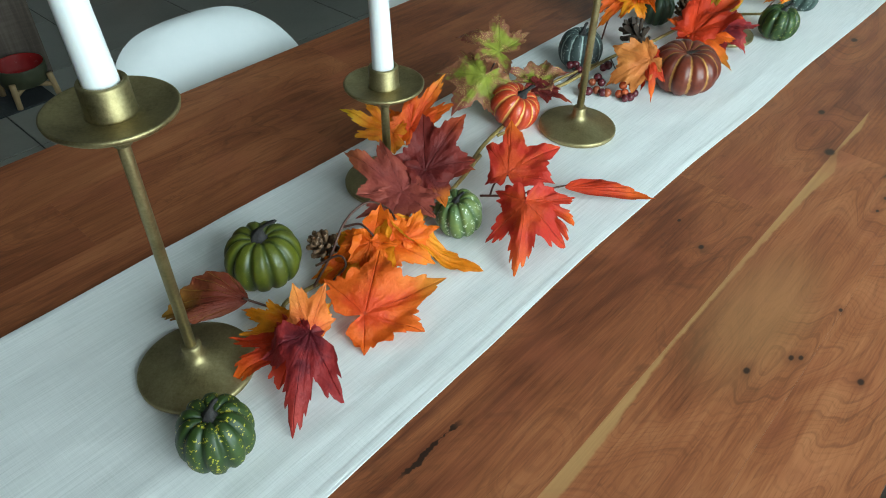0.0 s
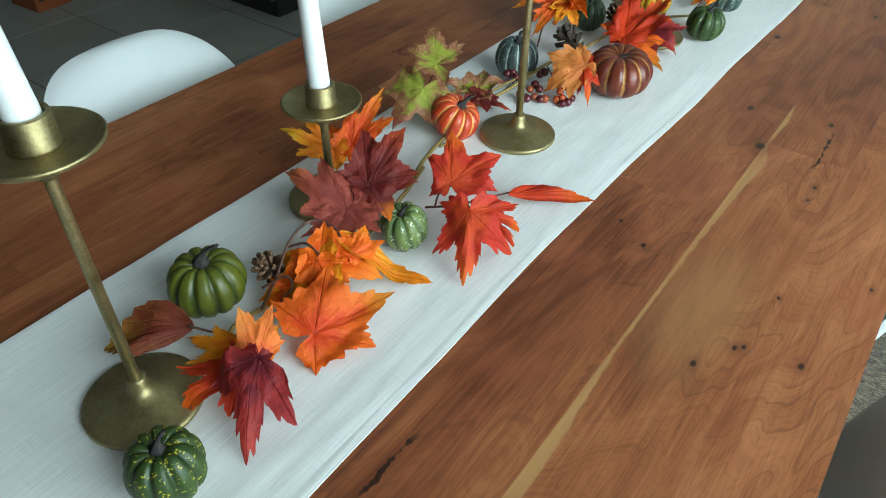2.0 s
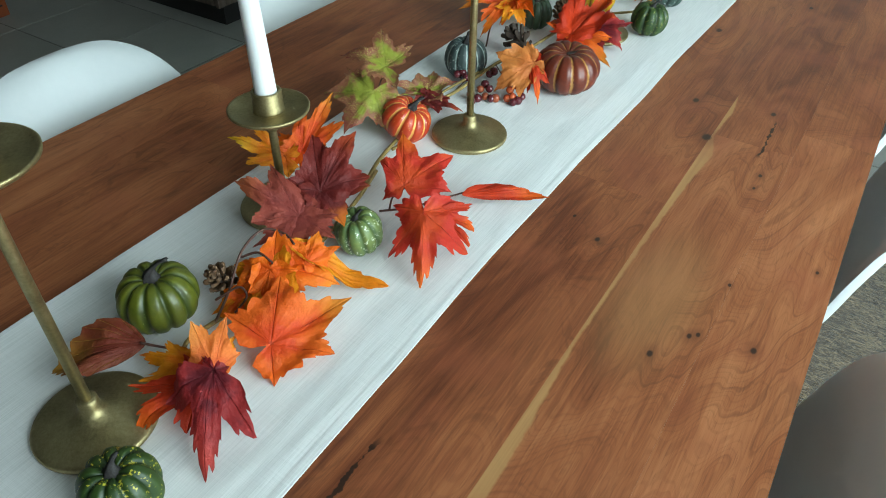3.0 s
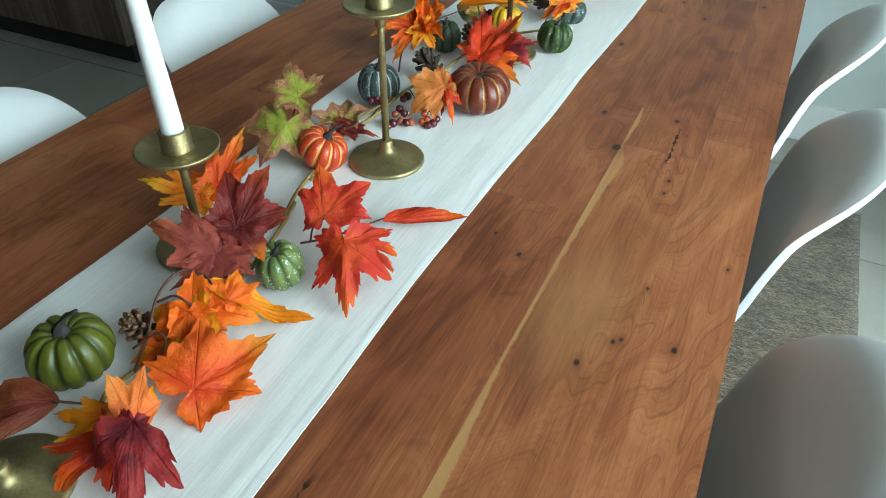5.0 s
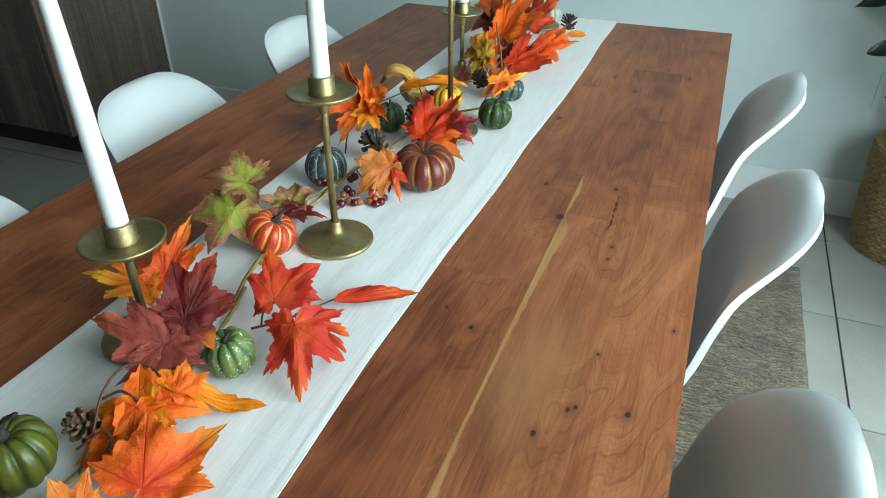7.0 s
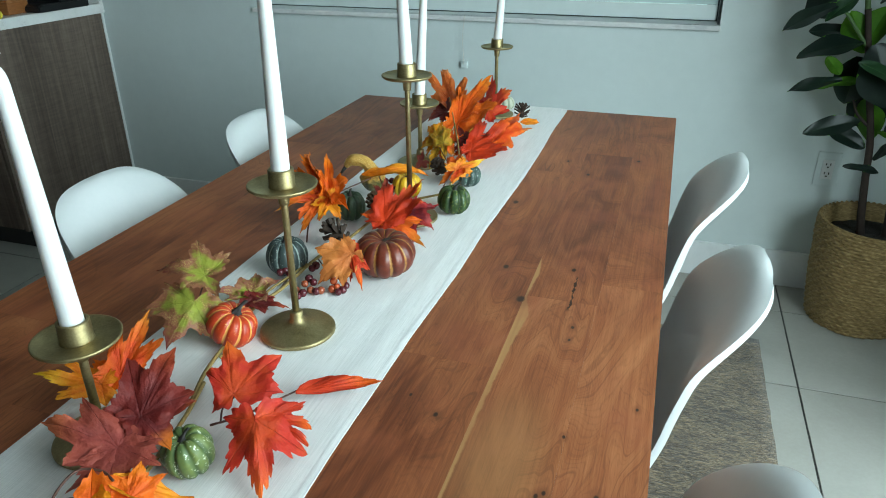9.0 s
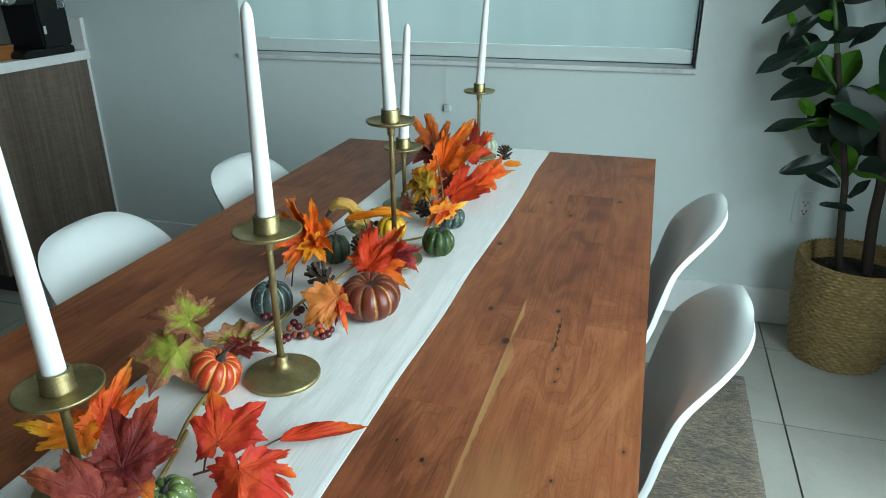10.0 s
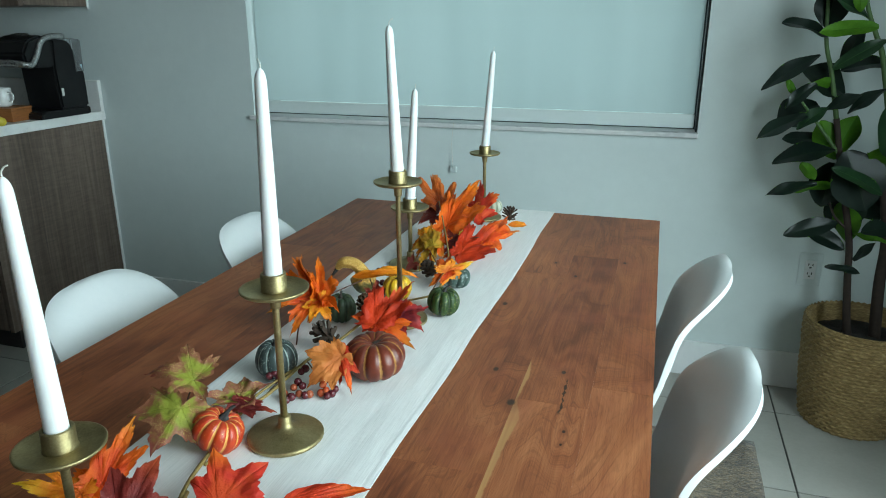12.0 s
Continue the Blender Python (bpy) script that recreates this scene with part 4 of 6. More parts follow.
# ---- the artificial autumn garland ----
def mat_leaf(name, centre, edge, tip, vein, blotch=0.3, gloss=0.52, glitter=None):
    n = Nodes(name)
    v = n.coord(jitter=True)
    rad, along, rib = n.attr("rad"), n.attr("along"), n.attr("rib")
    cloud, fine = n.noise(v, 55.0, 3.0), n.noise(v, 500.0, 3.0, 0.65)
    f = n.math("ADD", rad, n.math("MULTIPLY", n.math("SUBTRACT", cloud, 0.5), 1.0 + blotch))
    col = n.mix(n.step(f, 0.25, 0.85), centre, edge)
    g = n.math("ADD", along, n.math("MULTIPLY", n.math("SUBTRACT", cloud, 0.5), 0.5))
    col = n.mix(n.step(g, 0.45, 0.95), col, tip)
    dark = n.mix(0.5, col, (0.02, 0.008, 0.004), "MULTIPLY")
    col = n.mix(n.math("MULTIPLY", n.step(fine, 0.5, 0.75), 0.22), col, dark)
    col = n.mix(n.math("MULTIPLY", n.step(n.noise(v, 32.0, 3.0, 0.6), 0.50, 0.72), 0.38), col, n.mix(0.72, col, (0.10, 0.02, 0.01), "MULTIPLY"))
    if glitter:
        col = n.mix(n.math("MULTIPLY", n.step(n.noise(v, 900.0, 1.0), 0.56, 0.66), n.step(cloud, 0.45, 0.6)), col, glitter)
    col = n.mix(n.math("MULTIPLY", n.step(rib, 0.35, 0.95), 0.55), col, vein)
    n.bump(n.math("ADD", fine, n.math("ADD", n.math("MULTIPLY", rib, -0.8), n.math("MULTIPLY", n.noise(v, 110.0, 2.0), 2.5))), 0.75, 0.0011)
    tr = n.node("BsdfTranslucent")
    n.put(tr.inputs[0], col)
    m = n.done(col, gloss, Specular_IOR_Level=0.28)
    mixer = n.node("MixShader")
    mixer.inputs[0].default_value = 0.18
    n.t.links.new(n.bsdf.outputs[0], mixer.inputs[1])
    n.t.links.new(tr.outputs[0], mixer.inputs[2])
    n.t.links.new(mixer.outputs[0], n.t.nodes["Material Output"].inputs[0])
    return m


LEAF = {
    "orange": mat_leaf("orange_leaf", (0.74, 0.090, 0.004), (0.79, 0.135, 0.005), (0.80, 0.19, 0.006), (0.40, 0.06, 0.005)),
    "bigorange": mat_leaf("deep_orange_leaf", (0.66, 0.055, 0.008), (0.74, 0.11, 0.009), (0.70, 0.22, 0.02), (0.22, 0.025, 0.010)),
    "firered": mat_leaf("red_orange_leaf", (0.58, 0.038, 0.005), (0.48, 0.028, 0.005), (0.74, 0.115, 0.008), (0.28, 0.02, 0.006)),
    "peach": mat_leaf("peach_leaf", (0.70, 0.115, 0.022), (0.78, 0.18, 0.032), (0.74, 0.24, 0.04), (0.34, 0.045, 0.012)),
    "amber": mat_leaf("amber_leaf", (0.56, 0.15, 0.030), (0.62, 0.20, 0.045), (0.55, 0.16, 0.035), (0.42, 0.11, 0.025)),
    "gold": mat_leaf("golden_leaf", (0.74, 0.17, 0.004), (0.74, 0.25, 0.006), (0.78, 0.20, 0.005), (0.45, 0.10, 0.006)),
    "yelloworange": mat_leaf("yellow_tipped_leaf", (0.74, 0.14, 0.010), (0.78, 0.24, 0.012), (0.82, 0.50, 0.025), (0.25, 0.04, 0.01)),
    "mauve": mat_leaf("mauve_leaf", (0.27, 0.046, 0.036), (0.33, 0.062, 0.042), (0.46, 0.115, 0.045), (0.13, 0.018, 0.016)),
    "burgundy": mat_leaf("burgundy_leaf", (0.12, 0.011, 0.010), (0.18, 0.018, 0.013), (0.36, 0.050, 0.014), (0.05, 0.006, 0.006)),
    "burgtip": mat_leaf("burgundy_orange_leaf", (0.11, 0.010, 0.010), (0.17, 0.018, 0.012), (0.70, 0.17, 0.02), (0.05, 0.006, 0.006)),
    "red": mat_leaf("scarlet_leaf", (0.60, 0.060, 0.012), (0.52, 0.028, 0.014), (0.70, 0.125, 0.010), (0.24, 0.014, 0.010)),
    "mottled": mat_leaf("mottled_burgundy_leaf", (0.14, 0.012, 0.018), (0.30, 0.022, 0.022), (0.38, 0.030, 0.020), (0.06, 0.006, 0.008), 1.2),
    "greenburg": mat_leaf("green_burgundy_leaf", (0.34, 0.36, 0.05), (0.29, 0.10, 0.055), (0.27, 0.055, 0.045), (0.45, 0.42, 0.12), 1.6, 0.42, (0.70, 0.52, 0.16)),
    "olive": mat_leaf("olive_leaf", (0.38, 0.24, 0.02), (0.46, 0.22, 0.015), (0.55, 0.24, 0.012), (0.50, 0.36, 0.06), 0.8),
    "brown": mat_leaf("brown_leaf", (0.16, 0.024, 0.012), (0.17, 0.035, 0.012), (0.36, 0.16, 0.02), (0.52, 0.30, 0.05), 1.4),
}
TWIG = {
    "twig_tan": plain("tan_wrapped_stem", (0.16, 0.10, 0.025), (0.34, 0.23, 0.07), 300, 0.7, bump=0.4, dist=0.0008),
    "twig_dark": plain("dark_brown_twig", (0.045, 0.014, 0.009), (0.11, 0.038, 0.022), 250, 0.6, bump=0.3),
}
BERRY = {
    "red": plain("red_berry", (0.42, 0.045, 0.02), (0.55, 0.11, 0.03), 90, 0.25),
    "rust": plain("rust_berry", (0.22, 0.045, 0.02), (0.36, 0.08, 0.03), 90, 0.28),
    "plum": plain("plum_berry", (0.055, 0.008, 0.014), (0.12, 0.018, 0.022), 90, 0.25),
}

GARLANDS = [(1.62, thing("autumn_garland", (0.07, 1.35, CLOTH_Z), label="artificial maple-leaf spray in orange, gold, mauve and red", category="garland", group="autumn garland sprays")),
            (2.42, thing("autumn_garland", (0.02, 1.95, CLOTH_Z), label="artificial autumn spray with green-burgundy leaves and berries", category="garland", group="autumn garland sprays")),
            (9.0, thing("autumn_garland", (0.04, 2.6, CLOTH_Z), label="artificial maple-leaf spray standing upright in orange and red", category="garland", group="autumn garland sprays"))]


def spray(y):
    return next(g for limit, g in GARLANDS if y < limit)


# half outlines from the tip round to the stalk: a maple leaf by angle and reach, a beech leaf across and along
def maple(cut, heel):
    polar = ((0, 1.0), (3.5, 0.90), (8, 0.83), (10.5, 0.82), (14, 0.74), (18, 0.70), (21, max(cut, 0.60)), (26, cut), (31, cut * 1.06), (35, max(cut, 0.66)), (39, 0.76), (42, 0.78), (46, 0.85), (50, 0.92), (53.5, 0.82),
             (57, 0.73), (60, 0.69), (65, 0.60), (71, cut), (77, cut * 0.92), (83, 0.54), (88, 0.60), (92, 0.56), (100, 0.66), (105, 0.52), (112, 0.50), (120, 0.40), (132, 0.34), (146, 0.30), (160, 0.19), (174, 0.05))
    return [(r * math.sin(radians(a)), r * math.cos(radians(a))) for a, r in ((a, r * (heel if a > 78 else 1.0)) for a, r in polar)]


OVATE = [(0, 1.0), (0.045, 0.92), (0.10, 0.85), (0.13, 0.77), (0.20, 0.72), (0.22, 0.62), (0.275, 0.55), (0.275, 0.44), (0.30, 0.38), (0.275, 0.24), (0.25, 0.15), (0.16, 0.05), (0.05, 0.0)]


def leaf(base, tip, side_a, side_b, skin, cut, bow, curl, shape="maple", label="", heel=1.0):
    """A fabric leaf hung on its stalk end, its main tip and its two side tips, so that each half may fold on its own."""
    base = Vector(base)
    main = Vector(tip) - base
    arms = (Vector(side_a) - base, Vector(side_b) - base)
    size = main.length
    rng = random.Random(round(base.x * 7919 + base.y * 104729 + tip[2] * 1299709))
    half = maple(cut, heel) if shape == "maple" else OVATE
    sx, sy = (0.92 * math.sin(radians(50)), 0.92 * math.cos(radians(50))) if shape == "maple" else (0.30, 0.38)
    pts = [(x, y) for x, y in half] + [(-x, y) for x, y in half[::-1] if x > 0]
    n_p = len(pts)
    lobes = {0, 13, n_p - 13, 23, n_p - 23} if shape == "maple" else {0, 2, 4, 6, 8, 10, n_p - 2, n_p - 4, n_p - 6, n_p - 8, n_p - 10}
    tooth = 0.0 if shape != "maple" else 0.10 if cut < 0.57 else 0.03
    ring = []
    for i, (px, py) in enumerate(pts):
        k = 1.0 if i in lobes else 1 + rng.uniform(-0.03, 0.03) - (tooth if i % 2 == 0 else 0.0)
        a = (px * k, py * k)
        b = pts[(i + 1) % n_p]
        if i in lobes:
            before = pts[i - 1]
            ring.append(((a[0] + (before[0] - a[0]) * 0.12, a[1] + (before[1] - a[1]) * 0.12), False))
            ring.append((a, True))
            ring.append(((a[0] + (b[0] - a[0]) * 0.12, a[1] + (b[1] - a[1]) * 0.12), False))
        else:
            ring.append((a, False))
        q = 1 + rng.uniform(-0.015, 0.025)
        ring.append((((a[0] + b[0]) / 2 * q, (a[1] + b[1]) / 2 * q), False))
    zdir = arms[0].normalized().cross(main.normalized()) + main.normalized().cross(arms[1].normalized())
    zdir = zdir.normalized() if zdir.length > 1e-4 else Vector((0, 0, 1))
    if zdir.dot(Vector((0.35, -0.55, 0.75))) < 0:
        zdir = -zdir
    ph, c1 = rng.uniform(0, 60), rng.uniform(0.02, 0.05)
    tips = [rng.uniform(-0.10, 0.10) for _ in range(7)]
    bm = bmesh.new()
    l_rad, l_al, l_rib = (bm.verts.layers.float.new(k) for k in ("rad", "along", "rib"))
    levels = (0.0, 0.12, 0.26, 0.40, 0.54, 0.68, 0.82, 0.93, 1.0)

    def place(px, py, s, is_rib):
        x, y = px * s, py * s
        r = math.hypot(x, y)
        c = abs(x) / sx
        p = base + arms[0 if x > 0 else 1] * c + main * (y - c * sy)
        z = bow * 4 * (max(0.0, y) - y * abs(y))
        az = math.atan2(x, y) / radians(50)
        z += 0.020 * r * (1 - math.cos(2 * math.pi * az)) * (1 if shape == "maple" else 0.3)
        z += 0.13 * noise.noise((x * 2.4 + ph, y * 2.4, ph)) * min(1.0, r * r * 5) + 0.045 * noise.noise((x * 6 + ph, y * 6, 3)) * min(1, r * 3) + 0.014 * noise.noise((x * 15, y * 15 + ph, 5))
        z += c1 * math.sin(7 * az + ph) * r * r
        z += tips[int(az + 3.5) % 7] * max(0.0, r - 0.55) ** 2 * 3 - curl * max(0.0, r - 0.45) ** 2 * 0.9
        z -= 0.012 * (1 - s * 0.6) if is_rib else 0.0
        p = p + zdir * (z * size)
        p.z = max(p.z, CLOTH_Z + 0.0006 + 0.0012 * (s < 1))
        v = bm.verts.new(p)
        v[l_rad], v[l_al], v[l_rib] = s, max(0, y), 1.0 if is_rib else 0.0
        return v

    centre = place(0, 0, 0, True)
    rays = [[centre] + [place(px, py, s, rib and s < 0.96) for s in levels[1:]] for (px, py), rib in ring]
    for a, b in zip(rays, rays[1:] + rays[:1]):
        bm.faces.new((centre, a[1], b[1]))
        for k in range(1, len(levels) - 1):
            bm.faces.new((a[k], a[k + 1], b[k + 1], b[k]))
    bm.normal_update()
    if sum((f.normal for f in bm.faces), Vector()).dot(zdir) < 0:
        bmesh.ops.reverse_faces(bm, faces=bm.faces[:])
    g = spray(base.y)
    ob = part("leaf", bm, LEAF[skin], None, label)
    ob.data.transform(Matrix.Translation(-g.matrix_world.translation))
    ob.parent = g
    return ob


def twig(points, r0, r1, skin):
    g = spray(points[0][1])
    ob = part("twig", tube(glide([Vector(p) - g.matrix_world.translation for p in points], 7), r0, 8, end=r1), TWIG[skin], g)
    return ob


def berry(at, skin):
    g = spray(at[1])
    r = random.uniform(0.0052, 0.0064)
    prof = [(r * math.sin(math.pi * k / 10), -r * math.cos(math.pi * k / 10)) for k in range(11)]
    ob = part("berry", lathe([(max(0, a), b) for a, b in prof] , 16), BERRY[skin], g)
    ob.location = Vector((at[0], at[1], max(at[2], CLOTH_Z + r))) - g.matrix_world.translation


leaf((0.0053, 1.2465, 0.7762), (-0.038, 1.1827, 0.7702), (-0.0392, 1.2365, 0.7842), (-0.0063, 1.1994, 0.7662), "brown", 0.56, 0.12, 0.0, shape="ovate", label="small brown and olive beech-like leaf with yellow veins")
leaf((0.0518, 1.2534, 0.7762), (0.0061, 1.237, 0.7692), (0.0243, 1.2568, 0.7802), (0.0304, 1.2205, 0.7632), "gold", 0.56, 0.06, 0.0)
leaf((0.0713, 1.27, 0.7722), (0.0666, 1.2897, 0.7642), (0.0482, 1.2808, 0.7802), (0.0618, 1.3058, 0.7782), "gold", 0.56, 0.06, 0.0)
leaf((0.0783, 1.2572, 0.7782), (0.0475, 1.268, 0.8102), (0.0643, 1.2919, 0.8042), (0.0542, 1.2363, 0.7742), "peach", 0.62, 0.06, 0.0)
leaf((0.0819, 1.2434, 0.7802), (0.0581, 1.1829, 0.7592), (0.03, 1.2092, 0.7702), (0.0958, 1.2065, 0.7622), "firered", 0.5, 0.06, 0.0)
leaf((0.0937, 1.2472, 0.7982), (0.1396, 1.183, 0.7582), (0.0738, 1.2107, 0.7782), (0.1492, 1.2335, 0.7642), "mottled", 0.5, 0.1, 0.5, heel=0.35, label="mottled burgundy maple leaf curling at one side")
leaf((0.0945, 1.3065, 0.7742), (0.123, 1.3851, 0.7802), (0.0639, 1.3571, 0.8002), (0.1407, 1.3366, 0.7602), "bigorange", 0.66, 0.05, 0.0, label="large orange maple leaf with a yellow edge")
leaf((0.0459, 1.3671, 0.8002), (0.0975, 1.3991, 0.7742), (0.068, 1.4147, 0.8022), (0.0791, 1.3537, 0.7662), "orange", 0.62, 0.06, 0.0)
leaf((0.0561, 1.3613, 0.7942), (0.0168, 1.3101, 0.7622), (0.0092, 1.3526, 0.7902), (0.0572, 1.3155, 0.7642), "gold", 0.58, 0.06, 0.0)
leaf((0.0491, 1.3588, 0.8002), (0.0579, 1.3281, 0.7682), (0.0224, 1.3301, 0.7782), (0.0796, 1.3537, 0.7762), "orange", 0.6, 0.06, 0.0)
leaf((0.0464, 1.3883, 0.8102), (0.1326, 1.4323, 0.7662), (0.0776, 1.4156, 0.8042), (0.0894, 1.3918, 0.8002), "gold", 0.8, -0.08, 0.3, shape="ovate")
leaf((0.0692, 1.3841, 0.7982), (0.064, 1.4135, 0.8162), (0.0472, 1.3936, 0.8082), (0.0835, 1.4207, 0.8002), "orange", 0.6, 0.06, 0.0)
leaf((0.0372, 1.335, 0.7782), (0.0244, 1.3086, 0.7622), (0.0159, 1.3288, 0.7802), (0.0489, 1.3156, 0.7622), "orange", 0.6, 0.06, 0.0)
leaf((0.026, 1.4264, 0.8102), (-0.0488, 1.4158, 0.8302), (-0.0289, 1.4498, 0.8382), (-0.0044, 1.3923, 0.8062), "mauve", 0.58, 0.06, 0.2, label="dusky mauve maple leaf")
leaf((0.0247, 1.4277, 0.8102), (0.0394, 1.3928, 0.7922), (0.0131, 1.3737, 0.7962), (0.0728, 1.4259, 0.7982), "mauve", 0.66, 0.08, 0.3)
leaf((0.0254, 1.4605, 0.8202), (0.0645, 1.4488, 0.7962), (0.0601, 1.5008, 0.8162), (0.0304, 1.4349, 0.8042), "burgtip", 0.6, 0.08, 0.2)
leaf((0.0268, 1.459, 0.8202), (0.0194, 1.5318, 0.8562), (-0.0144, 1.4998, 0.8522), (0.0574, 1.5035, 0.8242), "burgundy", 0.58, 0.07, 0.2, label="dark burgundy maple leaf")
leaf((-0.0854, 1.5233, 0.7882), (-0.1531, 1.5012, 0.8002), (-0.1341, 1.5296, 0.8082), (-0.1107, 1.487, 0.7822), "yelloworange", 0.5, 0.06, 0.0)
leaf((-0.0769, 1.5435, 0.7882), (-0.0771, 1.6086, 0.8362), (-0.0987, 1.5699, 0.8282), (-0.0443, 1.5865, 0.8122), "bigorange", 0.5, 0.06, 0.0)
leaf((-0.0772, 1.5467, 0.7882), (-0.0885, 1.514, 0.7682), (-0.1255, 1.5243, 0.7842), (-0.0559, 1.5338, 0.7702), "orange", 0.58, 0.06, 0.0)
leaf((0.0693, 1.5453, 0.7942), (0.0314, 1.5978, 0.8222), (0.0301, 1.5553, 0.8062), (0.0923, 1.6107, 0.8062), "red", 0.58, 0.06, 0.2, label="bright red maple leaf")
leaf((0.1262, 1.4995, 0.8102), (0.1561, 1.4493, 0.7572), (0.1076, 1.462, 0.7662), (0.172, 1.5123, 0.7662), "red", 0.52, 0.1, 0.3)
leaf((0.1308, 1.5082, 0.8062), (0.1668, 1.5402, 0.7762), (0.1492, 1.5511, 0.7962), (0.1671, 1.519, 0.7682), "firered", 0.34, 0.12, 0.2)
leaf((0.1225, 1.5814, 0.7802), (0.2031, 1.6409, 0.7742), (0.1466, 1.6171, 0.7862), (0.1616, 1.6121, 0.7702), "firered", 0.8, -0.03, 0.2, shape="ovate")
leaf((-0.0865, 1.7254, 0.8202), (-0.1587, 1.7158, 0.8242), (-0.1208, 1.7662, 0.8422), (-0.0949, 1.6871, 0.8102), "greenburg", 0.5, 0.1, 0.3, label="green and burgundy leaf with gold glitter")
leaf((-0.0705, 1.676, 0.8102), (-0.0775, 1.6195, 0.7722), (-0.1401, 1.6557, 0.7962), (-0.0393, 1.6594, 0.7722), "greenburg", 0.58, 0.08, 0.3)
leaf((-0.0498, 1.7732, 0.7742), (-0.0948, 1.7423, 0.7842), (-0.076, 1.7841, 0.7882), (-0.0722, 1.735, 0.7722), "greenburg", 0.6, 0.06, 0.0)
leaf((-0.0498, 1.7666, 0.7742), (-0.0245, 1.8131, 0.7802), (-0.0607, 1.8027, 0.7902), (-0.0235, 1.7654, 0.7682), "greenburg", 0.58, 0.06, 0.0)
leaf((-0.042, 1.7585, 0.7742), (0.007, 1.7744, 0.7582), (-0.0198, 1.7811, 0.7702), (-0.0172, 1.7453, 0.7582), "burgundy", 0.6, 0.06, 0.0)
leaf((0.0576, 1.8762, 0.8042), (0.019, 1.8319, 0.7682), (0.0032, 1.8651, 0.8082), (0.0564, 1.8426, 0.7642), "amber", 0.68, 0.16, 0.5, heel=0.8)
leaf((0.0473, 1.8852, 0.8042), (0.0829, 1.8502, 0.7592), (0.0827, 1.8806, 0.7762), (0.0612, 1.8557, 0.7642), "firered", 0.6, 0.2, 0.4)
leaf((-0.0842, 2.0768, 0.8092), (-0.1699, 2.1799, 0.8462), (-0.1689, 2.1103, 0.8322), (-0.101, 2.0992, 0.8382), "orange", 0.46, 0.06, 0.0)
leaf((-0.0758, 2.0716, 0.8142), (-0.1186, 2.1553, 0.8562), (-0.1062, 2.0859, 0.8402), (-0.0481, 2.0936, 0.8282), "orange", 0.46, 0.06, 0.0)
leaf((-0.0769, 2.0621, 0.8092), (-0.1428, 1.9921, 0.7982), (-0.1479, 2.0573, 0.8142), (-0.0982, 1.999, 0.7922), "bigorange", 0.46, 0.06, 0.0)
leaf((-0.0709, 2.0499, 0.8082), (-0.0975, 1.9891, 0.7642), (-0.1088, 2.0261, 0.7902), (-0.0638, 2.012, 0.7782), "orange", 0.46, 0.06, 0.0)
leaf((-0.068, 2.0507, 0.8082), (-0.0387, 2.0388, 0.7782), (-0.0444, 2.0722, 0.8002), (-0.0692, 2.0112, 0.7842), "gold", 0.5, 0.06, 0.0)
leaf((0.0454, 2.0338, 0.7882), (0.0705, 2.1642, 0.8222), (0.0113, 2.108, 0.8182), (0.0946, 2.0836, 0.7962), "firered", 0.56, 0.06, 0.0, heel=0.7)
leaf((0.0408, 2.0325, 0.7882), (0.1243, 2.0124, 0.7582), (0.0967, 2.0762, 0.7762), (0.0541, 2.0228, 0.7702), "bigorange", 0.6, 0.06, 0.0)
leaf((0.0578, 2.0946, 0.7822), (0.1146, 2.0859, 0.7592), (0.1041, 2.1419, 0.7802), (0.0959, 2.0311, 0.7582), "mottled", 0.56, 0.06, 0.0)
leaf((0.0465, 2.0514, 0.7882), (-0.0059, 2.0513, 0.7842), (-0.0025, 2.0952, 0.8022), (0.0313, 2.0119, 0.7722), "firered", 0.6, 0.06, 0.0)
leaf((0.0033, 2.1426, 0.7822), (-0.0068, 2.1659, 0.8162), (-0.0225, 2.1429, 0.8062), (0.0177, 2.1534, 0.8042), "burgundy", 0.5, 0.06, 0.0)
leaf((-0.0613, 2.1774, 0.8102), (0.0583, 2.2252, 0.8142), (-0.0113, 2.2061, 0.8222), (0.0066, 2.1826, 0.8082), "gold", 0.8, 0.06, 0.2, shape="ovate")
leaf((0.0925, 2.2995, 0.7942), (0.0593, 2.272, 0.7682), (0.0613, 2.3275, 0.8062), (0.0894, 2.2738, 0.7742), "bigorange", 0.5, 0.06, 0.0)
leaf((0.0903, 2.2989, 0.7942), (0.1343, 2.35, 0.8042), (0.0948, 2.3283, 0.8162), (0.1194, 2.3169, 0.7762), "yelloworange", 0.5, 0.06, 0.0)
leaf((-0.0313, 2.6532, 0.8342), (-0.0911, 2.8155, 0.8807), (-0.137, 2.7697, 0.8733), (-0.0083, 2.7259, 0.8621), "peach", 0.48, 0.05, 0.1, label="large peach-orange maple leaf standing upright")
leaf((0.0118, 2.5669, 0.8142), (0.0324, 2.812, 0.8719), (-0.0186, 2.6794, 0.8551), (0.09, 2.6244, 0.8254), "orange", 0.46, 0.06, 0.0, heel=0.7)
leaf((-0.0128, 2.6303, 0.8182), (0.0049, 2.6247, 0.7996), (0.0113, 2.6785, 0.8238), (-0.0155, 2.6034, 0.8052), "orange", 0.6, 0.06, 0.0)
leaf((0.0431, 2.7385, 0.8002), (0.082, 2.8232, 0.8318), (0.0139, 2.8755, 0.8467), (0.09, 2.7655, 0.7909), "red", 0.46, 0.06, 0.0)
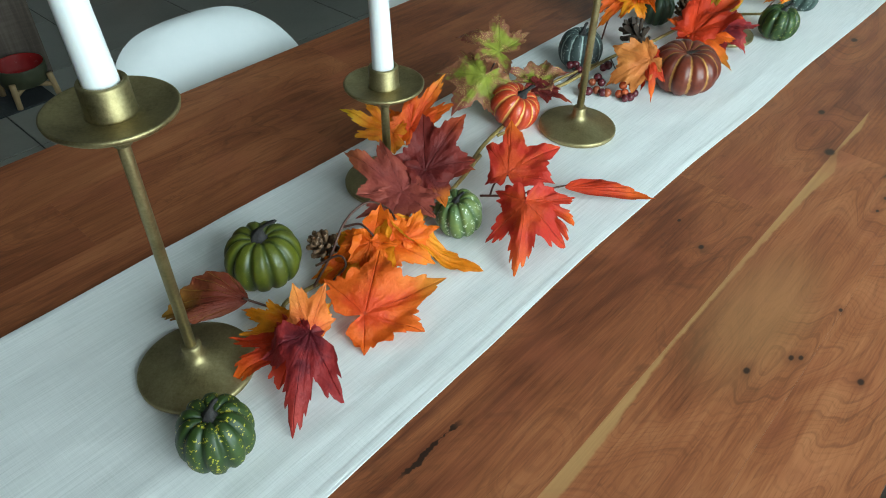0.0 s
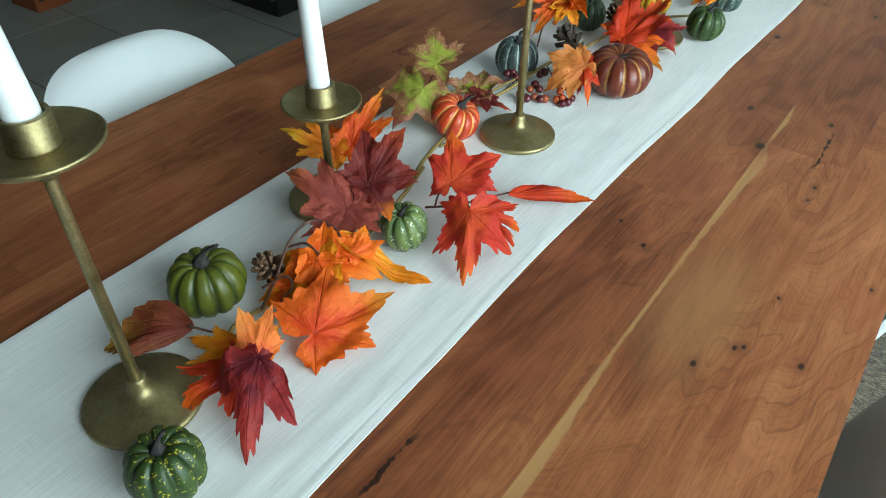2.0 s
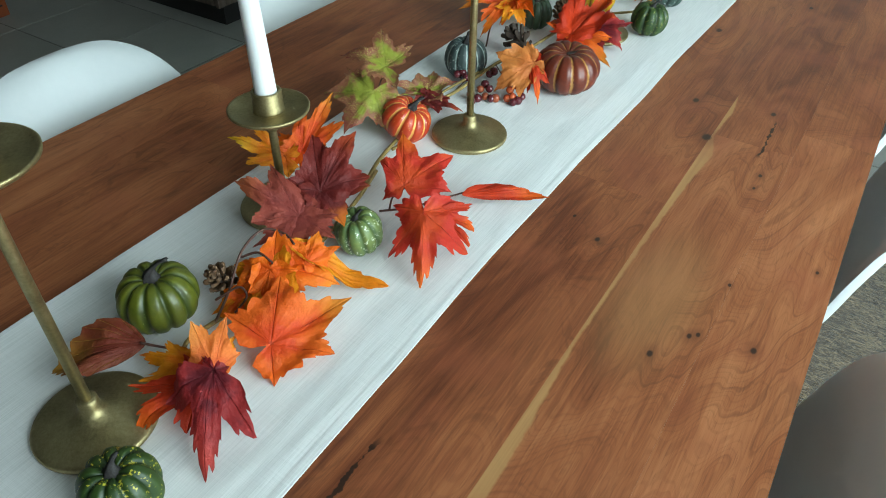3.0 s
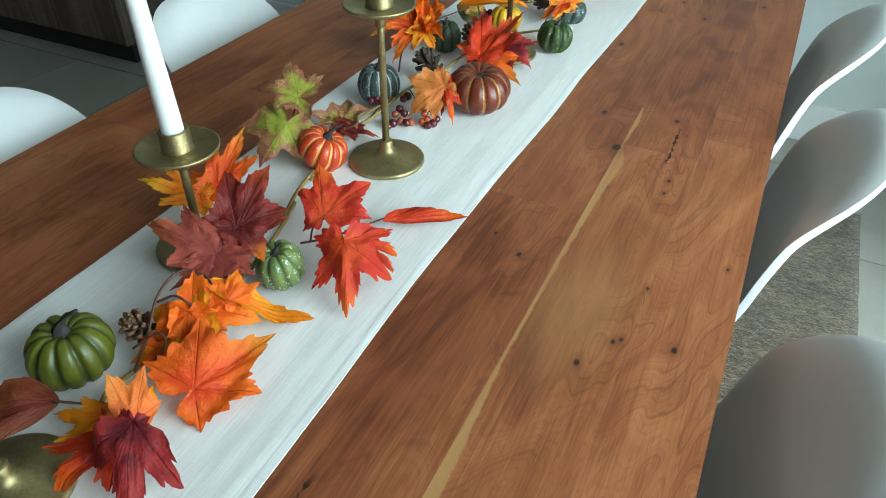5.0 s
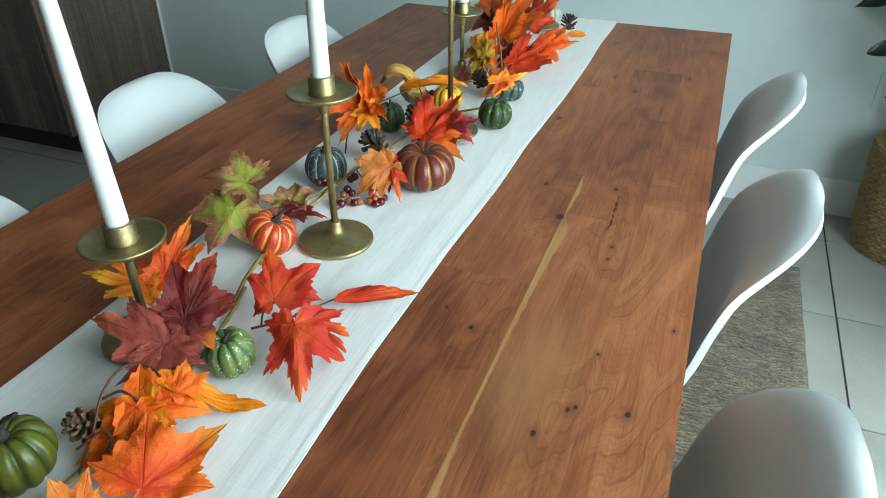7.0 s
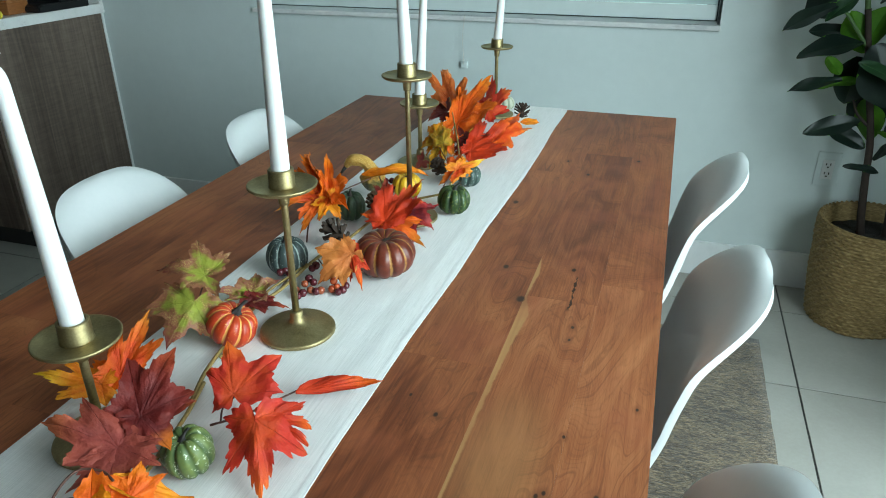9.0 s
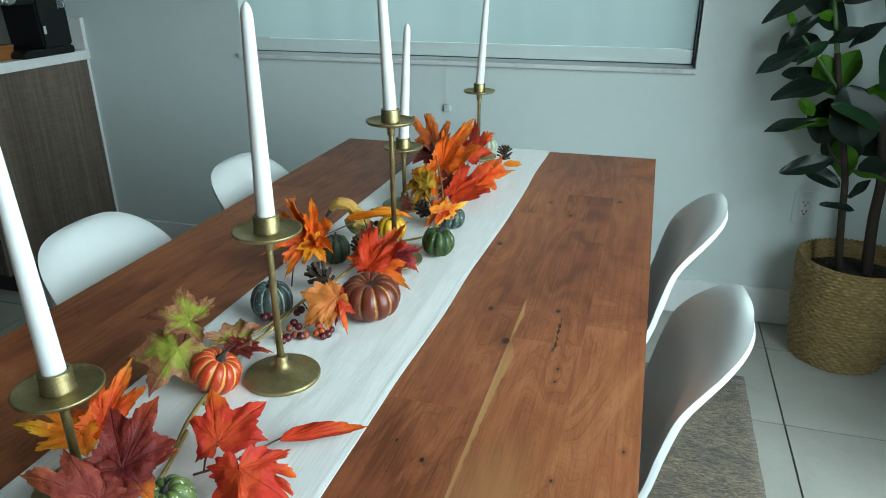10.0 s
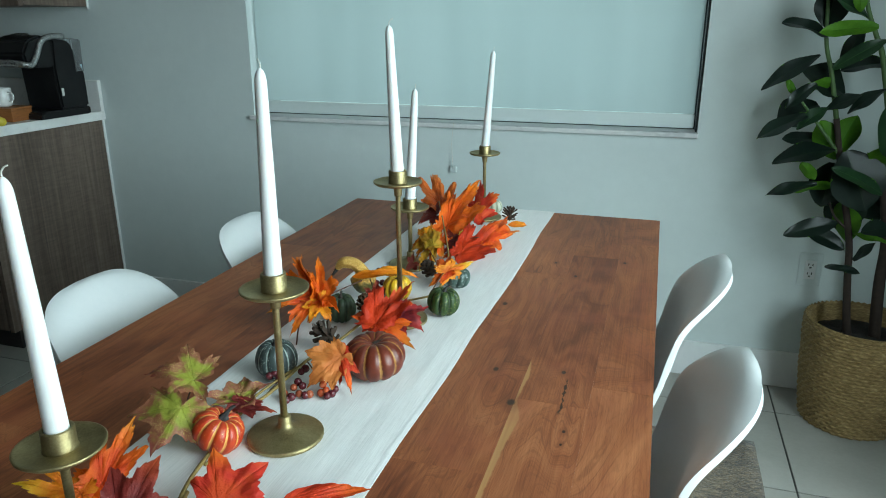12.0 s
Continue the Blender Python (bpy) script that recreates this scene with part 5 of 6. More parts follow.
leaf((0.0345, 2.7601, 0.8002), (0.0101, 2.7666, 0.7797), (0.0033, 2.7915, 0.8132), (0.0521, 2.7703, 0.776), "red", 0.5, 0.06, 0.0)
leaf((-0.0275, 2.6031, 0.8242), (-0.0671, 2.576, 0.8075), (-0.0883, 2.6898, 0.8391), (-0.0304, 2.5776, 0.8019), "burgundy", 0.56, 0.06, 0.0)
leaf((0.0092, 2.4855, 0.8042), (0.0137, 2.3513, 0.7707), (-0.0277, 2.4168, 0.7875), (0.0398, 2.372, 0.7744), "olive", 0.54, 0.06, 0.0)
leaf((0.012, 2.4681, 0.8042), (0.0432, 2.4376, 0.7744), (0.0393, 2.4923, 0.7968), (0.0267, 2.3752, 0.767), "bigorange", 0.54, 0.06, 0.0)
leaf((-0.0054, 2.4724, 0.8042), (-0.0408, 2.4323, 0.7837), (-0.039, 2.4984, 0.8191), (-0.0158, 2.4201, 0.7726), "gold", 0.5, 0.06, 0.0)
leaf((0.0214, 2.4222, 0.8082), (-0.0068, 2.4804, 0.8305), (-0.0241, 2.4566, 0.8138), (0.0253, 2.4805, 0.8231), "olive", 0.54, 0.06, 0.0)
leaf((0.0783, 2.4479, 0.7882), (0.1341, 2.6117, 0.818), (0.0696, 2.5521, 0.8254), (0.1459, 2.4749, 0.7696), "firered", 0.46, 0.06, 0.0, heel=0.6)
leaf((0.1168, 2.5543, 0.7982), (0.169, 2.6572, 0.7833), (0.1303, 2.6892, 0.8094), (0.1461, 2.5263, 0.7684), "bigorange", 0.46, 0.06, 0.0, heel=0.7)
leaf((0.0736, 2.4742, 0.7862), (0.0341, 2.4498, 0.7695), (0.0414, 2.5268, 0.8029), (0.07, 2.4437, 0.7648), "red", 0.56, 0.06, 0.0)
leaf((0.0537, 2.4885, 0.7962), (0.0139, 2.4966, 0.7981), (0.0226, 2.5352, 0.8129), (0.0361, 2.4477, 0.7776), "burgundy", 0.5, 0.06, 0.0)
leaf((0.0709, 2.5328, 0.8062), (0.0535, 2.5229, 0.795), (0.0573, 2.5551, 0.8192), (0.0864, 2.5123, 0.7857), "orange", 0.5, 0.06, 0.0)
leaf((0.0911, 2.5498, 0.7782), (0.13, 2.579, 0.7596), (0.108, 2.5956, 0.7763), (0.1041, 2.5386, 0.7596), "gold", 0.5, 0.06, 0.0)
leaf((0.1289, 2.7147, 0.7842), (0.1721, 2.7486, 0.7782), (0.1477, 2.7362, 0.7902), (0.1532, 2.7253, 0.7742), "gold", 0.8, 0.05, 0.1, shape="ovate")
leaf((-0.0124, 2.3855, 0.7742), (-0.0237, 2.3619, 0.7592), (-0.0351, 2.4131, 0.7762), (0.0006, 2.3732, 0.7602), "mauve", 0.5, 0.06, 0.0)
twig([(0.005, 1.553, 0.762), (-0.01, 1.603, 0.766), (-0.028, 1.675, 0.76), (-0.037, 1.749, 0.764), (-0.024, 1.807, 0.768), (-0.019, 1.908, 0.77), (-0.001, 1.984, 0.772), (0.009, 2.08, 0.772), (0.03, 2.166, 0.77), (0.075, 2.231, 0.766)], 0.0026, 0.0022, "twig_tan")
twig([(0.075, 2.231, 0.766), (0.084, 2.314, 0.774), (0.056, 2.427, 0.79), (0.01, 2.541, 0.825), (-0.034, 2.647, 0.85)], 0.0022, 0.0014, "twig_tan")
twig([(-0.001, 1.586, 0.764), (0.016, 1.516, 0.76), (0.035, 1.406, 0.764), (0.026, 1.314, 0.764), (0.024, 1.268, 0.762), (0.072, 1.255, 0.766)], 0.0026, 0.002, "twig_tan")
twig([(0.026, 1.304, 0.764), (0.025, 1.328, 0.786), (0.019, 1.355, 0.81), (0.02, 1.383, 0.818), (0.037, 1.394, 0.814), (0.054, 1.389, 0.812)], 0.0013, 0.0011, "twig_dark")
twig([(0.016, 1.355, 0.802), (0.03, 1.364, 0.808), (0.044, 1.364, 0.806), (0.055, 1.366, 0.796)], 0.0013, 0.001, "twig_dark")
twig([(0.019, 1.315, 0.78), (0.035, 1.331, 0.792), (0.045, 1.33, 0.786), (0.046, 1.313, 0.78)], 0.0012, 0.001, "twig_dark")
twig([(0.004, 1.242, 0.78), (0.019, 1.254, 0.772), (0.04, 1.269, 0.765)], 0.0012, 0.001, "twig_dark")
twig([(0.05, 1.524, 0.764), (0.076, 1.542, 0.768), (0.098, 1.563, 0.774), (0.121, 1.587, 0.78)], 0.0014, 0.001, "twig_dark")
twig([(0.058, 1.532, 0.765), (0.06, 1.538, 0.78), (0.067, 1.554, 0.786)], 0.0012, 0.001, "twig_dark")
twig([(0.076, 1.542, 0.768), (0.104, 1.523, 0.786), (0.127, 1.501, 0.798)], 0.0012, 0.001, "twig_dark")
twig([(0.003, 1.469, 0.79), (0.014, 1.472, 0.81)], 0.0014, 0.0012, "twig_dark")
twig([(-0.071, 1.698, 0.78), (-0.081, 1.701, 0.8), (-0.087, 1.725, 0.815)], 0.0014, 0.001, "twig_dark")
twig([(-0.017, 1.64, 0.76), (-0.013, 1.663, 0.764), (-0.042, 1.744, 0.764), (-0.039, 1.792, 0.768), (-0.024, 1.884, 0.77)], 0.002, 0.0018, "twig_tan")
twig([(-0.075, 1.977, 0.758), (-0.088, 2.016, 0.778), (-0.081, 2.051, 0.804), (-0.057, 2.088, 0.812), (-0.025, 2.141, 0.82)], 0.0014, 0.001, "twig_dark")
twig([(-0.138, 2.045, 0.8), (-0.115, 2.071, 0.812), (-0.081, 2.081, 0.814), (-0.062, 2.063, 0.812)], 0.0012, 0.001, "twig_dark")
twig([(0.008, 2.13, 0.768), (0.012, 2.139, 0.784), (-0.007, 2.155, 0.798), (-0.025, 2.179, 0.81)], 0.0013, 0.001, "twig_dark")
twig([(-0.019, 1.908, 0.77), (0.007, 1.884, 0.766), (0.047, 1.84, 0.766)], 0.0011, 0.0008, "twig_dark")
twig([(-0.028, 1.879, 0.768), (-0.033, 1.853, 0.766), (-0.033, 1.815, 0.762)], 0.0011, 0.0008, "twig_dark")
twig([(0.075, 2.231, 0.766), (0.081, 2.267, 0.784), (0.087, 2.311, 0.798)], 0.0012, 0.001, "twig_dark")
twig([(0.005, 2.063, 0.77), (0.04, 2.083, 0.784), (0.059, 2.09, 0.792)], 0.0012, 0.001, "twig_dark")
twig([(0.05, 2.425, 0.79), (0.074, 2.5, 0.802), (0.106, 2.504, 0.81)], 0.0012, 0.001, "twig_dark")
twig([(0.084, 2.314, 0.774), (0.039, 2.381, 0.79), (0.012, 2.418, 0.804)], 0.0012, 0.001, "twig_dark")
berry((0.039, 1.847, 0.77), "red")
berry((0.043, 1.858, 0.774), "red")
berry((0.051, 1.854, 0.77), "red")
berry((0.046, 1.842, 0.764), "red")
berry((0.039, 1.84, 0.759), "red")
berry((0.055, 1.842, 0.76), "plum")
berry((0.051, 1.835, 0.758), "plum")
berry((0.057, 1.849, 0.764), "plum")
berry((-0.043, 1.852, 0.772), "plum")
berry((-0.032, 1.845, 0.77), "plum")
berry((-0.049, 1.847, 0.77), "plum")
berry((-0.004, 1.863, 0.776), "plum")
berry((-0.001, 1.87, 0.778), "plum")
berry((-0.001, 1.846, 0.768), "plum")
berry((0.009, 1.841, 0.766), "plum")
berry((-0.003, 1.836, 0.764), "rust")
berry((0.01, 1.828, 0.76), "rust")
berry((0.02, 1.827, 0.759), "plum")
berry((0.004, 1.816, 0.758), "plum")
berry((0.001, 1.807, 0.758), "plum")
berry((-0.009, 1.819, 0.762), "rust")
berry((0.025, 1.831, 0.76), "rust")
berry((-0.071, 2.333, 0.77), "plum")
berry((-0.031, 2.278, 0.766), "plum")
berry((-0.024, 2.293, 0.764), "red")
berry((-0.044, 2.286, 0.762), "plum")
berry((-0.065, 2.287, 0.768), "plum")
berry((-0.053, 2.277, 0.764), "plum")


# ---- rubber plant in a woven basket ----
def mat_rubber(name, c1, c2, vein, rough, glow):
    n = Nodes(name)
    v = n.coord(jitter=True)
    cloud, fine = n.noise(v, 14.0, 3.0), n.noise(v, 160.0, 3.0)
    rib = n.attr("rib")
    col = n.ramp(n.math("ADD", n.math("MULTIPLY", cloud, 0.7), n.math("MULTIPLY", fine, 0.3)), (0.35, c1), (0.65, c2))
    col = n.mix(n.math("MULTIPLY", n.step(rib, 0.3, 0.9), 0.7), col, vein)
    n.bump(n.math("ADD", fine, rib), 0.15, 0.001)
    tr = n.node("BsdfTranslucent")
    n.put(tr.inputs[0], col)
    m = n.done(col, rough, Specular_IOR_Level=0.3)
    mixer = n.node("MixShader")
    mixer.inputs[0].default_value = glow
    n.t.links.new(n.bsdf.outputs[0], mixer.inputs[1])
    n.t.links.new(tr.outputs[0], mixer.inputs[2])
    n.t.links.new(mixer.outputs[0], n.t.nodes["Material Output"].inputs[0])
    return m


M_LEAF_TOP = mat_rubber("dark_rubber_leaf", (0.004, 0.010, 0.0075), (0.010, 0.022, 0.014), (0.022, 0.045, 0.022), 0.36, 0.03)
M_LEAF_MID = mat_rubber("green_rubber_leaf", (0.009, 0.030, 0.013), (0.020, 0.058, 0.020), (0.06, 0.14, 0.04), 0.34, 0.1)
M_LEAF_LIGHT = mat_rubber("fresh_rubber_leaf_underside", (0.06, 0.19, 0.012), (0.11, 0.30, 0.018), (0.04, 0.13, 0.01), 0.5, 0.35)
M_BARK = plain("brown_stem_bark", (0.018, 0.010, 0.007), (0.045, 0.028, 0.020), 60, 0.8, bump=0.4)
M_GREENSTEM = plain("green_stem", (0.05, 0.10, 0.03), (0.09, 0.17, 0.05), 60, 0.6)
M_SOIL = plain("dark_potting_soil", (0.010, 0.009, 0.008), (0.03, 0.025, 0.02), 60, 0.95, bump=0.8, dist=0.006)


def mat_straw():
    n = Nodes("woven_seagrass")
    v = n.coord()
    a, b2 = n.noise(v, 30.0, 3.0), n.noise(n.vmath("MULTIPLY", v, (70.0, 70.0, 400.0)), 1.0, 3.0, 0.6)
    f = n.math("ADD", n.math("MULTIPLY", a, 0.30), n.math("MULTIPLY", b2, 0.70))
    col = n.ramp(f, (0.32, (0.13, 0.078, 0.025)), (0.52, (0.27, 0.175, 0.066)), (0.70, (0.44, 0.31, 0.140)))
    n.bump(b2, 0.4, 0.0012)
    return n.done(col, 0.75)


POT = (1.165, 3.417)
basket = thing("plant_basket", (POT[0], POT[1], 0.0005), label="round woven seagrass basket used as a plant pot", category="basket")
bm = bmesh.new()
n_a, n_z = 272, 240
H_B = 0.355
rings = []
for j in range(n_z + 1):
    s = j / n_z
    row = int(s * 30)
    inrow = s * 30 - row
    ring = []
    for i in range(n_a):
        th = 2 * math.pi * i / n_a
        weave = math.cos(th * 34 + math.pi * (row % 2))
        r = 0.138 + 0.030 * s + 0.006 * math.sin(math.pi * s) + 0.0090 * abs(math.sin(math.pi * inrow)) ** 0.6 * (0.60 + 0.40 * weave) + 0.003 * noise.noise((math.cos(th) * 2, math.sin(th) * 2, s * 5))
        ring.append(bm.verts.new((r * math.cos(th), r * math.sin(th), s * H_B + 0.002 * noise.noise((math.cos(th) * 3, math.sin(th) * 3, row * 0.4)))))
    rings.append(ring)
for k, (r, z) in enumerate(((0.158, H_B + 0.003), (0.154, H_B - 0.004), (0.150, 0.20), (0.0, 0.20))):
    rings.append([bm.verts.new((max(r, 0.001) * math.cos(2 * math.pi * i / n_a), max(r, 0.001) * math.sin(2 * math.pi * i / n_a), z)) for i in range(n_a)])
for a, b in zip(rings, rings[1:]):
    for i in range(n_a):
        bm.faces.new((a[i], a[(i + 1) % n_a], b[(i + 1) % n_a], b[i]))
bm.faces.new(rings[0][::-1])
M_STRAW = mat_straw()
part("weave", bm, M_STRAW, basket)
bm = bmesh.new()
for k in range(60):
    a0, a1 = 2 * math.pi * k / 60, 2 * math.pi * (k + 1.6) / 60
    tube([(0.166 * math.cos(a0), 0.166 * math.sin(a0), H_B - 0.004), (0.169 * math.cos((a0 + a1) / 2), 0.169 * math.sin((a0 + a1) / 2), H_B + 0.004), (0.160 * math.cos(a1), 0.160 * math.sin(a1), H_B - 0.001)], 0.0036, 6, bm)
part("rim", bm, M_STRAW, basket, "braided rim")

plant = thing("rubber_plant", (POT[0], POT[1], 0.30), label="tall rubber plant with large dark glossy leaves", category="plant")
PO = plant.matrix_world.translation.copy()
bm = lathe([(0.0, -0.05), (0.14, -0.05), (0.146, 0.0), (0.10, 0.012), (0.05, 0.016), (0, 0.014)], 40)
for v in bm.verts:
    if v.co.z > -0.01:
        v.co.z += 0.008 * noise.noise(v.co * 40)
part("soil", bm, M_SOIL, plant)


def trunk(points, r0, r1, m):
    part("trunk", tube(glide([Vector(p) - PO for p in points], 8), r0, 12, end=r1), m, plant)


trunk([(1.125, 3.40, 0.29), (1.108, 3.40, 0.374), (1.09, 3.40, 0.508), (1.073, 3.40, 0.638), (1.018, 3.40, 0.849), (0.982, 3.40, 1.002)], 0.0125, 0.0085, M_BARK)
trunk([(0.982, 3.40, 1.002), (0.949, 3.40, 1.133), (0.922, 3.40, 1.221), (0.909, 3.40, 1.339), (0.897, 3.40, 1.46)], 0.0075, 0.004, M_GREENSTEM)
trunk([(1.198, 3.40, 0.29), (1.194, 3.40, 0.346), (1.181, 3.40, 0.499), (1.177, 3.40, 0.629), (1.153, 3.40, 0.753), (1.129, 3.40, 0.856)], 0.019, 0.012, M_BARK)
trunk([(1.129, 3.40, 0.856), (1.13, 3.40, 0.94), (1.116, 3.40, 1.023), (1.074, 3.40, 1.183), (1.046, 3.40, 1.246), (1.009, 3.40, 1.338), (0.99, 3.41, 1.5)], 0.010, 0.005, M_GREENSTEM)
trunk([(1.177, 3.40, 0.629), (1.22, 3.36, 0.85), (1.28, 3.37, 1.15), (1.30, 3.38, 1.5)], 0.010, 0.005, M_BARK)
trunk([(1.004, 3.40, 0.897), (0.94, 3.39, 0.975), (0.892, 3.385, 1.033), (0.86, 3.38, 1.074)], 0.0055, 0.003, M_GREENSTEM)
trunk([(1.073, 3.40, 0.656), (1.025, 3.40, 0.698), (1.003, 3.40, 0.742)], 0.005, 0.003, M_BARK)


def rubber_leaf(base, tip, look_, wide):
    """A thick oval leaf with a raised midrib: a dark upper sheet and a pale lower one."""
    base, tip = Vector(base), Vector(tip)
    rng = random.Random(round(base.x * 7919 + base.z * 104729 + tip.x * 1299))
    d = tip - base
    size = d.length
    ydir = d.normalized()
    hint = Vector((rng.uniform(-0.3, 0.3), -0.65 + rng.uniform(-0.3, 0.3), 0.75)) if look_ != "light" else Vector((rng.uniform(-0.3, 0.3), 0.65, 0.45))
    zdir = (hint - ydir * hint.dot(ydir)).normalized()
    xdir = ydir.cross(zdir)
    droop, cup, wave = rng.uniform(0.1, 0.28), rng.uniform(0.10, 0.3), rng.uniform(0, 6)
    bm = bmesh.new()
    lay = bm.verts.layers.float.new("rib")
    n_l, us = 16, (-1, -0.8, -0.55, -0.3, -0.06, 0, 0.06, 0.3, 0.55, 0.8, 1)
    for sheet in (0, 1):
        rows = []
        for j in range(n_l + 1):
            s = j / n_l
            w = wide * (math.sin(math.pi * min(1, s * 0.93 + 0.03)) ** 0.75) * (1 - 0.3 * s ** 6) if j < n_l else 0.0012
            line = []
            for u in us:
                x = w * u
                z = size * droop * (s - s * s) * 0.9 + cup * abs(x) + 0.004 * math.sin(s * 9 + wave + u * 1.5) * abs(u) - (0.0012 if sheet else 0) * (1 - abs(u) ** 4)
                v = bm.verts.new(base + xdir * x + ydir * (s * size) + zdir * z - PO)
                v[lay] = 1.0 if u == 0 else 0.0
                line.append(v)
            rows.append(line)
        for a, b in zip(rows, rows[1:]):
            for i in range(len(us) - 1):
                f = bm.faces.new((a[i], a[i + 1], b[i + 1], b[i]) if not sheet else (a[i + 1], a[i], b[i], b[i + 1]))
                f.material_index = sheet
    ob = part("leaf", bm, M_LEAF_MID if look_ == "mid" else M_LEAF_TOP, plant)
    ob.data.materials.append(M_LEAF_LIGHT)
    return ob


rubber_leaf((0.917, 3.36, 1.236), (0.787, 3.34, 1.276), "dark", 0.0437)
rubber_leaf((0.9, 3.34, 1.187), (0.753, 3.32, 1.086), "dark", 0.0273)
rubber_leaf((1.001, 3.44, 1.069), (0.873, 3.42, 1.137), "dark", 0.0593)
rubber_leaf((0.962, 3.4, 1.107), (0.889, 3.38, 1.088), "light", 0.0244)
rubber_leaf((0.909, 3.37, 1.105), (0.831, 3.35, 1.032), "dark", 0.0224)
rubber_leaf((0.86, 3.39, 1.063), (0.826, 3.37, 1.12), "light", 0.0114)
rubber_leaf((0.936, 3.45, 1.037), (0.828, 3.43, 0.972), "dark", 0.0622)
rubber_leaf((0.894, 3.35, 1.015), (0.76, 3.33, 0.941), "dark", 0.0319)
rubber_leaf((0.947, 3.36, 1.038), (0.868, 3.34, 0.972), "mid", 0.0224)
rubber_leaf((0.987, 3.37, 0.912), (0.816, 3.35, 0.865), "dark", 0.0437)
rubber_leaf((0.972, 3.45, 0.926), (0.846, 3.43, 0.93), "dark", 0.0334)
rubber_leaf((1.005, 3.42, 0.876), (0.94, 3.4, 0.994), "light", 0.0428)
rubber_leaf((1.004, 3.42, 0.883), (1.037, 3.4, 1.014), "light", 0.0506)
rubber_leaf((0.945, 3.37, 0.819), (0.895, 3.35, 0.872), "light", 0.0213)
rubber_leaf((0.996, 3.43, 0.864), (0.982, 3.41, 0.727), "dark", 0.0628)
rubber_leaf((1.017, 3.37, 0.91), (1.092, 3.35, 0.736), "dark", 0.0833)
rubber_leaf((1.117, 3.31, 0.797), (0.968, 3.29, 0.871), "mid", 0.0296)
rubber_leaf((0.951, 3.36, 0.808), (0.809, 3.34, 0.767), "dark", 0.0232)
rubber_leaf((1.003, 3.38, 0.8), (0.888, 3.36, 0.779), "light", 0.0232)
rubber_leaf((1.02, 3.34, 0.697), (0.872, 3.32, 0.65), "dark", 0.0308)
rubber_leaf((0.943, 3.39, 0.659), (1.059, 3.37, 0.605), "dark", 0.032)
rubber_leaf((1.082, 3.44, 0.612), (1.038, 3.42, 0.743), "light", 0.0444)
rubber_leaf((1.106, 3.34, 0.542), (1.001, 3.32, 0.56), "dark", 0.0146)
rubber_leaf((1.034, 3.33, 1.264), (0.882, 3.31, 1.25), "light", 0.0281)
rubber_leaf((0.932, 3.43, 1.378), (0.92, 3.41, 1.258), "dark", 0.0477)
rubber_leaf((0.901, 3.37, 1.356), (1.01, 3.35, 1.285), "mid", 0.0342)
rubber_leaf((0.974, 3.35, 1.369), (0.983, 3.33, 1.303), "light", 0.0176)
rubber_leaf((0.938, 3.34, 1.149), (1.06, 3.32, 1.231), "mid", 0.0237)
rubber_leaf((1.099, 3.43, 1.163), (0.974, 3.41, 1.14), "dark", 0.0426)
rubber_leaf((0.969, 3.4, 1.163), (1.014, 3.38, 1.258), "dark", 0.0242)
rubber_leaf((0.944, 3.37, 1.031), (1.028, 3.35, 1.077), "dark", 0.0225)
rubber_leaf((0.998, 3.35, 1.022), (1.085, 3.33, 1.097), "dark", 0.0259)
rubber_leaf((1.13, 3.35, 0.902), (1.091, 3.33, 1.049), "mid", 0.0611)
rubber_leaf((1.15, 3.37, 0.883), (1.069, 3.35, 0.912), "light", 0.028)
rubber_leaf((1.169, 3.34, 0.695), (1.083, 3.32, 0.676), "dark", 0.034)
rubber_leaf((1.075, 3.38, 0.655), (1.175, 3.36, 0.637), "light", 0.0176)
rubber_leaf((1.092, 3.38, 0.568), (1.138, 3.36, 0.637), "dark", 0.0158)
rubber_leaf((1.043, 3.46, 0.785), (1.138, 3.44, 0.849), "dark", 0.0499)
rubber_leaf((1.033, 3.47, 0.652), (1.088, 3.45, 0.79), "dark", 0.0613)
rubber_leaf((1.105, 3.46, 0.698), (1.162, 3.44, 0.779), "dark", 0.0601)
rubber_leaf((1.291, 3.36, 0.13), (1.195, 3.34, 0.147), "dark", 0.0266)
rubber_leaf((1.258, 3.36, 0.154), (1.292, 3.34, 0.206), "light", 0.0225)
for k in range(16):
    h_ = 0.66 + 0.06 * k
    a_ = k * 2.4 + 0.5
    b_ = Vector((1.30, 3.40, h_))
    rubber_leaf(b_ + Vector((0.03 * math.cos(a_), 0.03 * math.sin(a_), 0)), b_ + Vector((0.17 * math.cos(a_), 0.12 * math.sin(a_), 0.05 * math.sin(k * 1.7) - 0.02)), ("dark", "dark", "mid", "dark")[k % 4], 0.05)

# ---- coffee corner on the countertop ----
TOPZ = 0.9085
M_GLOSSBLACK = plain("black_plastic", (0.005, 0.005, 0.006), (0.010, 0.010, 0.011), 14, 0.32, Specular_IOR_Level=0.3)
M_SILVER = plain("brushed_silver", (0.50, 0.50, 0.50), (0.66, 0.66, 0.66), 60, 0.28, 1.0, stretch=(1, 8, 1))
M_TANK = Nodes("smoky_clear_tank").done((0.82, 0.86, 0.88), 0.08, Transmission_Weight=0.85, IOR=1.3)
M_WATER = plain("water_blue", (0.30, 0.48, 0.56), (0.40, 0.58, 0.65), 20, 0.1)
M_AMBER = plain("orange_wood_box", (0.22, 0.075, 0.02), (0.36, 0.13, 0.035), 30, 0.5, stretch=(1, 1, 6), bump=0.15)
M_LABEL = plain("yellow_label", (0.55, 0.42, 0.03), (0.66, 0.52, 0.05), 40, 0.5)
